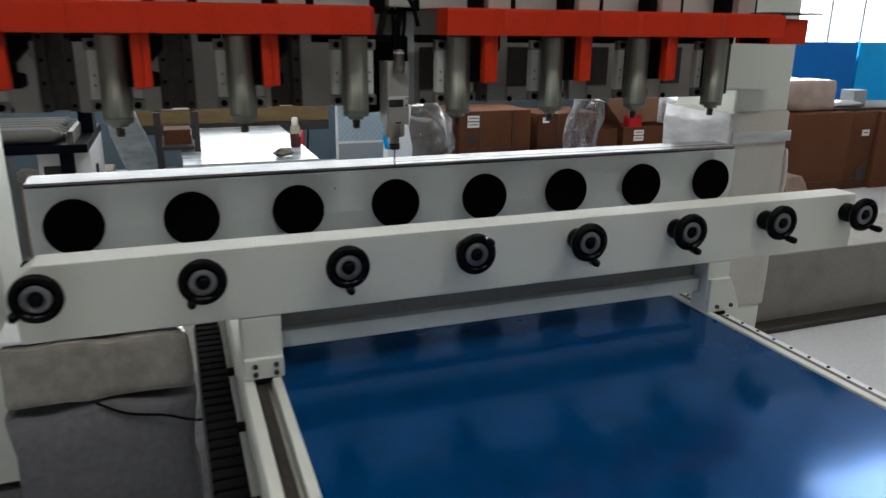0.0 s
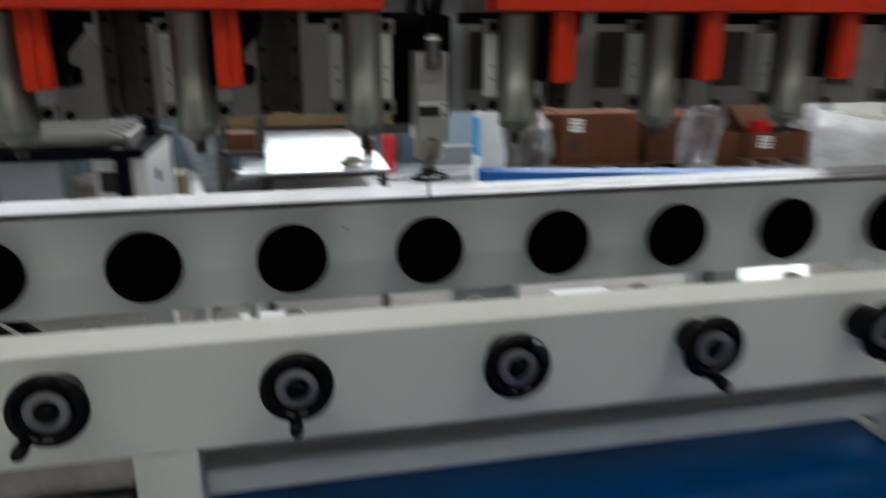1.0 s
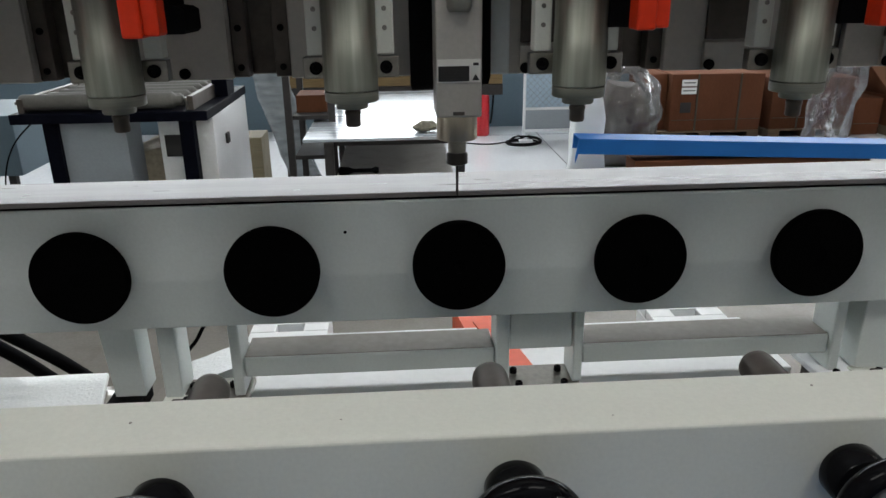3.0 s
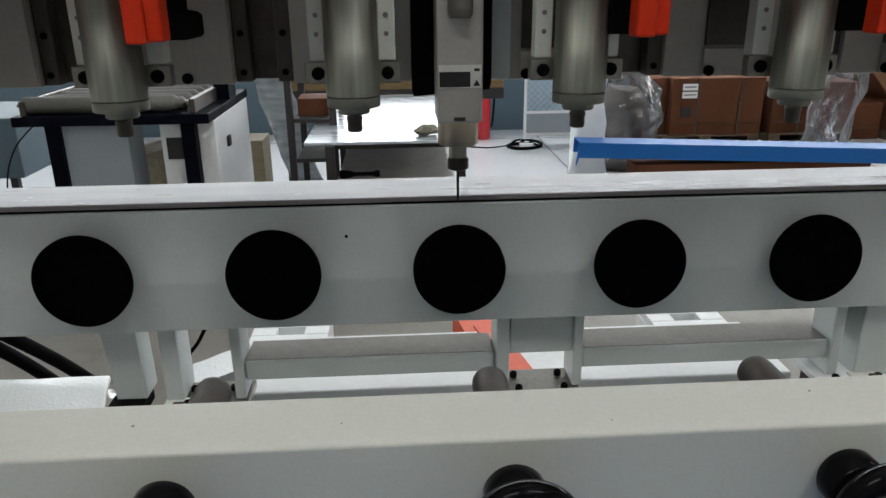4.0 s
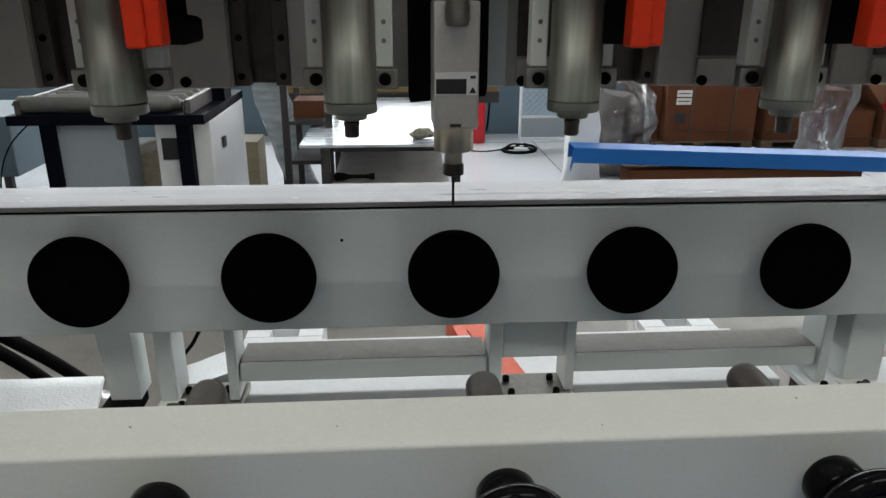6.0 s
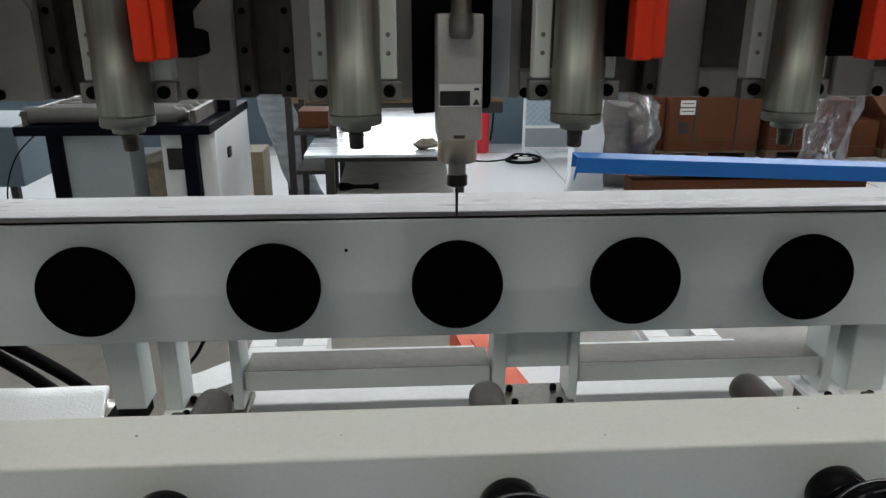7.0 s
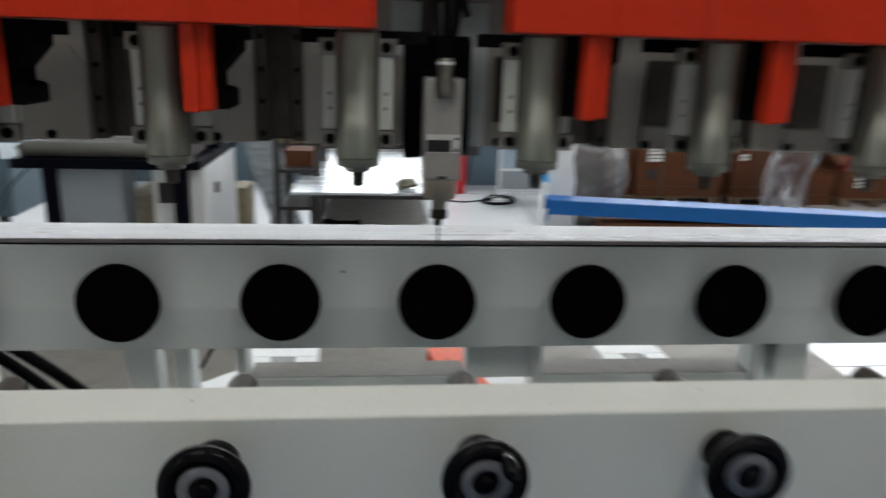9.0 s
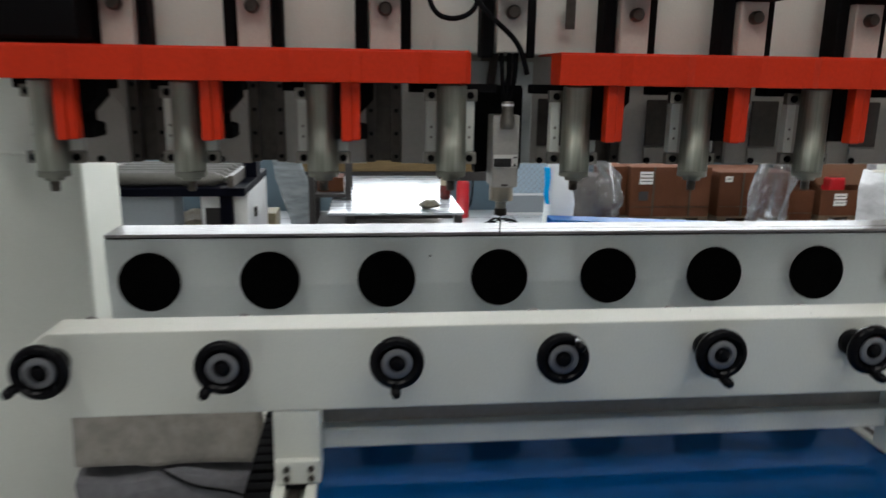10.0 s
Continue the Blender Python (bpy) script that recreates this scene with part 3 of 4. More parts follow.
def build_head(x):
    s0 = 1 if x < 0.8 else -1
    h = empty("spindle_head", "brushed aluminium milling spindle with steel collet on a grey-white carriage plate", "spindle", "milling spindles under the gantry", at=(x, 2.48, 0))
    part("motor_body", lathe([(0.0335, 1.5262), (0.0350, 1.5272), (0.0350, 1.590), (0.0345, 1.5905), (0.0345, 1.7215), (0.030, 1.7255), (0.012, 1.7255)], "z", seg=48), ALU, h)
    part("end_cap", lathe([(0.0195, 1.5025), (0.0210, 1.504), (0.0210, 1.5115), (0.0338, 1.5118), (0.0350, 1.5130), (0.0350, 1.5248), (0.0338, 1.5258)], "z", seg=40), ENDCAP, h, "machined end cap with a turned groove")
    part("collet", lathe([(0.0085, 1.478), (0.0100, 1.480), (0.0100, 1.4935), (0.0108, 1.4945), (0.0108, 1.4985), (0.009, 1.500), (0.009, 1.502)], "z", seg=24), COLLET, h)
    part("carriage_plate", box(-0.107, 0.101, 0.222, 0.2615, 1.517, 1.80, 0.002), PLATE, h)
    # side bracket with a cut corner
    c = 0.100
    out = [(0.042, 1.519), (c, 1.519), (c, 1.655), (c - 0.026, 1.690), (0.042, 1.690)] if s0 > 0 else [(0.044, 1.519), (-0.034, 1.519), (-0.034, 1.562), (0.044, 1.562)]
    part("side_bracket", prism([(s0 * p, q) for p, q in out], 0.213, 0.2215, bev=0.001), PLATE, h)
    part("bolt", bolt_head(0.0085, 0.007, "y"), BLACKRUB, h, at=(0.028 if s0 > 0 else -0.035, 0.2215 if s0 > 0 else 0.213, 1.527))
    if s0 < 0:
        # dark plate paints the shade of the recess above the bracket
        part("recess_shade", box(-0.043, 0.033, 0.214, 0.2215, 1.566, 1.690, 0.002), DULLSTEEL, h, "dark plate standing in for the shaded recess above the bracket")
    # black strip added to stand for the shade under the guard
    part("guard_shade_strip", box(-0.095, 0.118, 0.06, 0.1175, 1.705, 1.727, 0.002), BLACKRUB, h)
    for s in (-1, 1):
        part("side_bar", box(s * 0.0455 - 0.0115, s * 0.0455 + 0.0115, 0.022, 0.050, 1.568, 1.690, 0.002), CREAM, h)
        for z in (1.5525, 1.700):
            k = part("clamp_block", box(s * 0.046 - 0.0170, s * 0.046 + 0.0170, 0.018, 0.036, z - 0.0138, z + 0.0138, 0.0015), STEEL, h)
            part("bolt", bolt_head(0.0085, 0.006, "y"), BLACKRUB, k, at=(s * 0.046, 0.018, z))
        for z in (1.602, 1.626):
            part("screw", bolt_head(0.0032, 0.0015, "y"), STEEL, h, at=(s * 0.0455, 0.022, z))
    return h


def build_guard(x0, x1, name_label, posts):
    g = empty("guard_rail", name_label, "guard rail", "red guard rails on the gantry")
    # folded front: shallow panels, alternately proud and set back
    pts, x = [], x0
    k = 0
    while x < x1 - 1e-6:
        xe = min(x + PITCH / 2, x1)
        y = 2.372 if k % 2 else 2.384
        pts += [(x + 0.012, y), (xe - 0.012, y)]
        x, k = xe, k + 1
    outline = [(x0, 2.384)] + pts + [(x1, 2.384), (x1, 2.47), (x0, 2.47)]
    part("cover", prism(outline, 1.727, 1.794, axis="z", bev=0.0015), RED, g)
    part("top_sheet", box(x0 + 0.002, x1 - 0.002, 2.40, 2.612, 1.7945, 1.7985, 0.001), RED, g)
    if x1 > 1:
        part("end_block", box(x1 + 0.001, x1 + 0.155, 2.44, 2.60, 1.706, 1.786, 0.003), RED, g)
        part("end_plate", box(x1 - 0.01, x1 + 0.195, 2.42, 2.611, 1.7995, 1.806, 0.002), TABLEMETAL, g, "dark flat end plate")
        part("catch", box(x1 - 0.07, x1 - 0.002, 2.45, 2.50, 1.708, 1.7265, 0.002), BLACKRUB, g)
    for p in posts:
        o = bmesh.new()
        box(p + 0.046, p + 0.070, 2.396, 2.43, 1.599, 1.728, 0.003, o)
        box(p + 0.0685, p + 0.088, 2.402, 2.436, 1.601, 1.728, 0.003, o)
        post = part("post", o, RED, g)
        part("black_bracket", prism([(0.030, 1.60), (0.10, 1.60), (0.104, 1.604), (0.104, 1.628), (0.098, 1.632), (0.086, 1.634), (0.086, 1.655), (0.118, 1.69), (0.118, 1.726), (0.030, 1.726)],
                                    2.455, 2.53), BLACKRUB, post, "black bracket behind the red post", at=(p, 0, 0))


def build_centre_spindle():
    c = empty("centre_spindle", "square grey milling spindle with rating plate, collet nut and thin bit", "spindle", at=(0.808, 2.61, -0.194))
    c.scale = (1.12, 1.12, 1.12)
    part("motor_body", box(-0.0295, 0.0295, -0.04, 0.035, 1.487, 1.648, 0.003), HEADGREY, c)
    part("nose", lathe([(0.026, 1.452), (0.0275, 1.454), (0.0275, 1.4865)], "z", seg=40), BRASS, c)
    part("shaft", lathe([(0.0125, 1.434), (0.0125, 1.4515)], "z", seg=28), STEEL, c)
    nut = lathe([(0.0115, 1.416), (0.0150, 1.418), (0.0150, 1.431), (0.0130, 1.4335)], "z", seg=12)
    part("collet_nut", nut, NUTBLACK, c)
    part("milling_bit", lathe([(0.0003, 1.368), (0.0019, 1.377), (0.0021, 1.4155)], "z", seg=12), NUTBLACK, c, "thin steel engraving bit")
    plate = part("rating_plate", box(-0.0275, 0.0275, -0.0412, -0.0401, 1.532, 1.561, 0), PAPER, c, "white rating plate with black print")
    part("print_block", box(-0.0265, 0.0130, -0.0418, -0.0413, 1.5335, 1.5525, 0), INK, plate)
    for k in range(5):
        part("print_line", box(-0.024, 0.010, -0.0423, -0.0419, 1.536 + k * 0.0034, 1.5368 + k * 0.0034, 0), TABLEMETAL, plate)
    part("warning_triangle", prism([(0.0165, 1.5345), (0.0260, 1.5345), (0.02125, 1.5425)], -0.0418, -0.0413), INK, plate)
    part("print_mark", box(0.018, 0.025, -0.0418, -0.0413, 1.553, 1.5565, 0), INK, plate)
    part("dark_mark", box(-0.008, 0.007, -0.0405, -0.0401, 1.490, 1.4945, 0), DARKSTEEL, c)
    part("black_cover", prism([(-0.058, 1.512), (0.047, 1.520), (0.050, 1.530), (0.050, 1.705), (0.046, 1.712), (-0.056, 1.712), (-0.060, 1.705), (-0.060, 1.518)], 0.036, 0.076), BLACKRUB, c, "black side cover")
    part("carriage_plate", box(-0.082, 0.082, 0.0765, 0.095, 1.528, 1.766, 0.003), GREYPAINT, c)
    sock = part("socket", lathe([(0.013, 1.618), (0.016, 1.624), (0.016, 1.640), (0.0125, 1.655), (0.0125, 1.676), (0.011, 1.678)], "z", (0, -0.046, 0), 24), STEEL, c, "steel cable socket")
    part("collar", lathe([(0.0132, 1.668), (0.0136, 1.669), (0.0136, 1.672), (0.0132, 1.673)], "z", (0, -0.046, 0), 24), WHITEP, sock)
    for k, dx in enumerate((-0.012, 0.004, 0.020)):
        thing("cable", hose([(0.803 + dx * 0.4, 2.559 + 0.004 * k, 1.684), (0.802 + dx, 2.55, 1.75), (0.797 + dx * 1.3, 2.545, 1.88), (0.79 + dx * 2, 2.54, 2.15)], 0.0055), BLACKRUB, "black cable rising from the spindle socket", "cable", "cables over the spindle")
    for dx, dy in ((-0.022, 0.03), (0.026, 0.035)):
        thing("hose", hose([(0.803 + dx, 2.635 + dy, 1.7235), (0.80 + dx, 2.60, 1.80), (0.79 + dx * 0.6, 2.58, 1.92), (0.78 + dx, 2.58, 2.3)], 0.011), BROWNHOSE, "dark brown hose rising behind the spindle cover", "hose", "hoses over the spindle")
    thing("cable", hose([(0.60, 2.60, 1.99), (0.62, 2.53, 1.895), (0.67, 2.52, 1.875), (0.72, 2.54, 1.905), (0.74, 2.60, 1.99)], 0.006), BLACKRUB, "black cable loop hanging above the guard rail", "cable", "cables over the spindle")
    thing("cable", hose([(0.83, 2.45, 1.75), (0.80, 2.44, 1.82), (0.72, 2.46, 1.90), (0.66, 2.52, 2.0)], 0.006), BLACKRUB, "black cable sagging over the guard rail gap", "cable", "cables over the spindle")


# ---- things behind and beside the machine ----
# the work tables behind the machine are laid out on a drawing at 1 : 0.78, shifted to their place in the hall
PLAN_ORIGIN, PLAN_PLACE, PLAN_SCALE = Vector((0.733, 1.503, 1.632)), Vector((0.764, 1.509, 1.565)), 0.78
FL = PLAN_ORIGIN.z - PLAN_PLACE.z / PLAN_SCALE  # the floor on that drawing


def from_plan(ob):
    ob.location = PLAN_PLACE + (ob.location - PLAN_ORIGIN) * PLAN_SCALE
    ob.scale = (PLAN_SCALE, PLAN_SCALE, PLAN_SCALE)
    return ob


def from_far_plan(ob):
    """The goods along the far wall come from a drawing at 1 : 0.925 about the machine's foot."""
    ob.location = Vector((0.80, 1.509, 0)) + Vector((0.925 * (ob.location.x - 0.733), 0.925 * (ob.location.y - 1.503), 0.94 * ob.location.z))
    ob.scale = (0.925, 0.925, 0.94)
    return ob


def build_wraps():
    b = box(-0.335, 0.115, 2.62, 2.885, 0.695, 0.888, 0.02)
    for v in b.verts:
        if v.co.x > 0:
            v.co.x += 0.24 * (2.885 - v.co.y)
    crumple(b, 0.016, 9, 6)
    thing("wrapped_beam", b, WRAP, "machine side beam wrapped in dirty glossy film", "wrapped beam")
    b = box(2.350, 2.652, 2.908, 3.31, 0.55, 1.43, 0.012)
    crumple(b, 0.007, 11, 5, seed=4)
    sl = thing("foam_sleeve", b, SLEEVE, "loose off-white foam sleeve round the gantry column", "foam wrap")
    f = box(2.654, 2.672, 2.905, 2.95, 0.90, 1.26, 0.006)
    crumple(f, 0.012, 14, 4, 3)
    part("loose_edge", f, SLEEVE, sl)
    f = box(2.326, 2.342, 2.90, 3.33, 0.92, 1.425, 0.004)
    crumple(f, 0.010, 16, 6, 5)
    part("film_wrap", f, MILKY, sl, "wrinkled white film on the column side")
    f = box(2.346, 2.656, 2.895, 2.903, 1.30, 1.345, 0.002)
    crumple(f, 0.004, 9, 4, 1)
    part("tape_band", f, MILKY, sl, "band of glossy tape round the foam")
    b = box(-0.33, 0.105, 2.63, 2.875, 0.897, 0.909, 0.003)
    for v in b.verts:
        if v.co.x > 0:
            v.co.x += 0.30 * (2.875 - v.co.y)
    crumple(b, 0.005, 14, 5, seed=2)
    thing("foam_sheet", b, FOAM, "white bubble foam sheet lying on the wrapped side beam", "foam sheet")
    thing("cable", hose([(-0.10, 2.605, 0.70), (-0.02, 2.598, 0.655), (0.08, 2.59, 0.635), (0.20, 2.55, 0.625), (0.255, 2.45, 0.80)], 0.004), BLACKRUB, "thin black cable hanging in front of the wrapped beam", "cable")
    b = prism([(0.262, 0.905), (0.27, 0.916), (0.33, 0.936), (0.395, 0.960), (0.40, 0.905)], 2.79, 2.90)
    crumple(b, 0.004, 14, 3, 5)
    thing("foam_flap", b, FOAM, "white foam flap standing between the beam legs", "foam sheet")
    part("support", box(0.25, 0.41, 2.78, 2.91, 0.6, 0.9045, 0.002), CREAM, bpy.data.objects["machine_bed"])
    crate = empty("covered_crate", "crate under a grey dust sheet supporting the wrapped beam", "crate")
    part("crate_body", box(-0.30, 0.13, 2.66, 2.85, 0.0, 0.62, 0.006), WOOD, crate)
    b = box(-0.34, 0.165, 2.61, 2.89, 0.01, 0.675, 0.03)
    crumple(b, 0.030, 6, 6, seed=8)
    for v in b.verts:
        v.co.z = max(v.co.z, 0.004)
    part("dust_cover", b, FABRIC, crate, "rumpled grey dust cover")
    # dust sheet on the floor
    b = bmesh.new()
    bmesh.ops.create_grid(b, x_segments=40, y_segments=34, size=0.5)
    for v in b.verts:
        x, y = v.co.x * 2.0, v.co.y * 1.4
        n = noise.noise(Vector((x * 3, y * 3, 0))) + 0.4 * noise.noise(Vector((x * 8, y * 8, 3)))
        e = max(0.0, 1 - max(abs(v.co.x), abs(v.co.y)) * 1.7)
        v.co = (x * 0.62 - 0.22, y * 0.8 + 3.3, max(0.012, 0.10 + 0.30 * e + 0.09 * n) if e > 0.12 else 0.012 + 0.02 * abs(n))
    bmesh.ops.solidify(b, geom=b.faces[:], thickness=0.006)
    thing("dust_sheet", b, FABRIC, "crumpled grey dust sheet lying on the floor", "dust sheet")
    b = box(3.4, 5.2, 3.72, 4.3, 0.02, 0.46, 0.01)
    c = thing("equipment_base", b, DUST_SHADE, "low beige steel equipment base on the floor", "machine base")
    part("plinth", box(3.42, 5.18, 3.74, 4.28, 0.0, 0.0195, 0), DARKSTEEL, c)
    b = box(3.35, 5.25, 3.60, 3.715, 0.0, 0.035, 0.004)
    thing("floor_rail", b, DARKSTEEL, "dark flat rail lying on the floor", "rail")


def build_table():
    t = empty("steel_table", "steel work table with a shiny bare sheet top and lower shelf", "table")
    x0, x1, y0, y1, z = 0.04, 1.13, 6.3, 8.6, 0.80
    part("tabletop", box(x0, x1, y0, y1, z - 0.02, z, 0.003), TABLETOP, t, "shiny sheet metal top with streaked reflections in its colour")
    part("apron", box(x0 + 0.205, x1 - 0.08, y0 + 0.06, y0 + 0.10, z - 0.06, z - 0.021, 0.003), TABLEMETAL, t)
    for x in (x0 + 0.14, x1 - 0.075):
        for y in (y0 - 0.021, y1 - 0.08):
            part("leg", box(x, x + 0.06, y, y + 0.06, FL, z - 0.021, 0.004), TABLEMETAL, t)
    part("shelf", box(x0 + 0.2, x1 - 0.08, y0 + 0.04, y1 - 0.08, 0.49, 0.52, 0.004), DUST_SHADE, t)
    from_plan(t)
    r = lathe([(0.02, 0), (0.07, 0.01), (0.09, 0.035), (0.06, 0.06), (0.01, 0.07)], "z", seg=20)
    crumple(r, 0.02, 16, 1, 5)
    for v in r.verts:
        v.co.z = max(v.co.z, 0.0)
    rag = thing("rag", r, RAGM, "crumpled oily rag lying on the steel table", "rag", at=(0.86, 6.50, 0.801))
    w = lathe([(0.012, -0.13), (0.03, -0.12), (0.026, -0.06), (0.014, -0.02), (0.014, 0.10), (0.024, 0.13), (0.020, 0.15)], "x", (0, 0, 0.03), 16)
    tool = thing("rubber_mallet", w, BLACKRUB, "black rubber tool lying on the table shelf", "tool", at=(0.38, 6.44, 0.52))
    b = empty("bottle", "small brown bottle with a pale cap on the table", "bottle", at=(1.05, 7.0, 0.80))
    part("body", lathe([(0.045, 0), (0.05, 0.01), (0.05, 0.12), (0.046, 0.125)], "z", seg=20), WINE, b, "dark red lower half")
    part("neck", lathe([(0.046, 0.1255), (0.046, 0.18), (0.030, 0.199)], "z", seg=20), RAGBEIGE, b, "pale upper half")
    part("cap", lathe([(0.03, 0.2005), (0.03, 0.26), (0.02, 0.27)], "z", seg=16), PAPER, b)
    for ob in (rag, tool, b):
        from_plan(ob)


def build_rack():
    r = empty("steel_rack", "dark steel shelf rack with a few parts on it", "rack")
    for x in (-0.16, 0.16):
        for y in (6.95, 7.7):
            part("upright", box(x, x + 0.05, y, y + 0.05, FL, 1.15, 0.003), TABLEMETAL, r)
    for z in (0.12, 0.52, 0.82):
        part("shelf", box(-0.108, 0.158, 6.96, 7.74, z, z + 0.03, 0.003), TABLEMETAL, r)
    from_plan(r)
    box_ = thing("carton", box(-0.09, 0.14, 7.1, 7.4, 0.851, 0.98, 0.004), CARD, "small open brown carton on the steel rack", "carton")
    from_plan(box_)


def build_roller_bench():
    b = empty("roller_bench", "navy-topped roller bench with grey cabinets under it", "roller bench")
    X0, X1, Y0, Y1, Z = -2.05, -0.68, 6.78, 8.2, 0.93
    part("top_frame", box(X0, X1, Y0, Y1, Z - 0.07, Z, 0.006), NAVY, b)
    for x0, x1 in ((X0 + 0.20, X0 + 0.30), (X1 - 0.22, X1 - 0.12)):
        part("leg", box(x0, x1, Y0 + 0.04, Y0 + 0.14, FL, Z - 0.071, 0.004), NAVY, b)
    part("cabinet", box(X0 + 0.301, X0 + 0.76, Y0 + 0.08, Y0 + 0.4, FL, Z - 0.071, 0.006), CABGREY, b)
    cab = part("cabinet", box(X1 - 0.40, X1 - 0.0, Y0 + 0.145, Y1 - 0.05, FL, Z - 0.071, 0.006), WHITEP, b)
    part("switch_box", box(X1 + 0.0005, X1 + 0.02, 7.25, 7.33, 0.60, 0.68, 0.003), TABLEMETAL, cab)
    part("vent_window", box(X1 - 0.36, X1 - 0.23, Y0 + 0.13, Y0 + 0.1445, 0.58, 0.74, 0.002), INK, cab)
    for k in range(7):
        y = Y0 + 0.12 + k * 0.19
        roll = part("roller", lathe([(0.012, -0.64), (0.012, -0.60), (0.055, -0.595), (0.06, -0.58), (0.06, 0.46), (0.05, 0.47), (0.035, 0.49), (0.035, 0.53), (0.012, 0.54), (0.012, 0.60)], "x", (-1.40, y, Z + (0.065 if k == 0 else 0.03)), 24), ROLLERG, b)
    for x in (-2.0, -0.82):
        part("bearing_rail", box(x, x + 0.04, Y0 + 0.05, Y1 - 0.05, Z + 0.0005, Z + 0.10, 0.004), DULLSTEEL, b)
    part("end_block", box(-0.80, -0.68, 7.5, 7.75, Z + 0.0005, Z + 0.24, 0.005), NAVY, b)
    part("lever", lathe([(0.006, 0), (0.006, 0.07), (0.012, 0.075), (0.012, 0.09)], "z", (-0.83, 6.84, Z + 0.0005), 12), STEEL, b)
    from_plan(b)
    s = box(-1.44, -1.10, 7.25, 7.7, FL + 0.06, 0.62, 0.03)
    crumple(s, 0.05, 8, 3, 2)
    cloth = thing("cloth", s, RAGBEIGE, "crumpled beige cloth under the roller bench", "cloth", at=(0, 0, -0.05))
    thing("blue_grey_cabinet", box(-3.6, -2.45, 7.6, 8.6, 0.3, 0.80, 0.01), WALLM, "blue-grey metal machine cabinet", "cabinet")
    legs = bpy.data.objects["blue_grey_cabinet"]
    for x in (-3.5, -2.6):
        part("leg", box(x, x + 0.06, 7.65, 7.71, FL, 0.299, 0.003), TABLEMETAL, legs)
    w = thing("wood_block", box(-0.90, -0.64, 8.5, 8.9, FL, 0.40, 0.006), BLOCKWOOD, "pale wooden block standing on the floor", "block")
    f = box(-0.56, -0.26, 8.4, 8.55, FL + 0.02, 1.35, 0.03)
    for v in f.verts:
        v.co.x -= 0.28 * v.co.z - 0.18
    crumple(f, 0.075, 5, 5, 7)
    crumple(f, 0.02, 17, 1, 2)
    sheet = thing("plastic_sheet", f, DRAPE, "white plastic sheet draped between bench and rack", "plastic sheet")
    for ob in (cloth, legs, w, sheet):
        from_plan(ob)


def build_far_things():
    e = empty("fire_extinguisher", "red fire extinguisher standing on the floor by the wall", "fire extinguisher", at=(1.70, 10.6, 0))
    part("cylinder", lathe([(0.08, 0), (0.09, 0.02), (0.09, 0.46), (0.07, 0.53), (0.03, 0.56)], "z", seg=28), EXTRED, e)
    part("valve", box(-0.03, 0.05, -0.02, 0.02, 0.561, 0.63, 0.004), BLACKRUB, e)
    part("hose", hose([(0.04, 0, 0.6), (0.13, -0.02, 0.55), (0.12, -0.04, 0.3), (0.10, -0.03, 0.15)], 0.012), BLACKRUB, e)
    # mesh panel on a white frame
    m = empty("mesh_stand", "pale blue mesh panel in a white steel frame", "stand")
    x0, x1, y = 2.15, 3.15, 10.2
    for x in (x0, x1 - 0.03):
        part("upright", box(x, x + 0.03, y, y + 0.03, 0, 1.05, 0.003), WHITEP, m)
    for z in (0.10, 0.36, 1.02):
        part("crossbar", box(x0 + 0.031, x1 - 0.031, y, y + 0.03, z, z + 0.03, 0.003), WHITEP, m)
    part("panel", box(x0 + 0.031, x1 - 0.031, y + 0.012, y + 0.02, 0.131, 0.359, 0.001), CABGREY, m)
    part("panel", box(x0 + 0.031, x1 - 0.031, y + 0.012, y + 0.02, 0.391, 1.019, 0.001), MESHP, m)
    w = bmesh.new()
    for k in range(-7, 12):
        for s in (1, -1):
            a = x0 + 0.03 + k * 0.075
            p0, p1 = [a, 0.391], [a + 0.628, 1.019]
            lo, hi = x0 + 0.033, x1 - 0.033
            t0, t1 = max(0.0, (lo - a) / 0.628), min(1.0, (hi - a) / 0.628)
            if t1 - t0 < 0.05:
                continue
            q = []
            for tt in (t0, t1):
                xx = a + 0.628 * tt
                q.append((xx if s > 0 else lo + hi - xx, y + 0.008, 0.391 + 0.628 * tt))
            hose(q, 0.0022, 5, w, 1)
    part("wire_mesh", w, CABGREY, m)
    part("base", box(x0 - 0.06, x0 + 0.10, y - 0.15, y + 0.2, 0, 0.03, 0.004), WHITEP, m)
    coil = []
    for k in range(41):
        a = k * 2 * math.pi / 10
        coil.append((2.12 + (0.20 + 0.01 * math.sin(k)) * math.cos(a), 9.95 + 0.20 * math.sin(a), 0.014 + 0.0045 * k % 0.05))
    from_far_plan(thing("cable_coil", hose(coil, 0.012, 8, None, 3), BLACKRUB, "coil of black cable lying on the floor", "cable coil"))
    from_far_plan(thing("floor_cable", hose([(1.45, 10.1, 0.008), (1.7, 10.0, 0.008), (1.95, 10.1, 0.008), (2.2, 10.15, 0.008)], 0.008, 8), BLACKRUB, "black cable running over the floor", "cable"))
    # film-wrapped bundle
    b = lathe([(0.36, 0), (0.42, 0.2), (0.40, 0.55), (0.28, 0.85), (0.10, 1.0), (0.02, 1.02)], "z", (2.98, 9.0, 0), 32)
    crumple(b, 0.10, 5, 4, 3, 0.05)
    from_far_plan(thing("plastic_cover", b, FILM, "clear crumpled plastic film over a machine part", "plastic film"))
    b = lathe([(0.26, 0.0), (0.30, 0.2), (0.26, 0.6), (0.14, 0.8)], "z", (2.98, 9.0, 0.0), 18)
    crumple(b, 0.06, 6, 1, 5, 0.03)
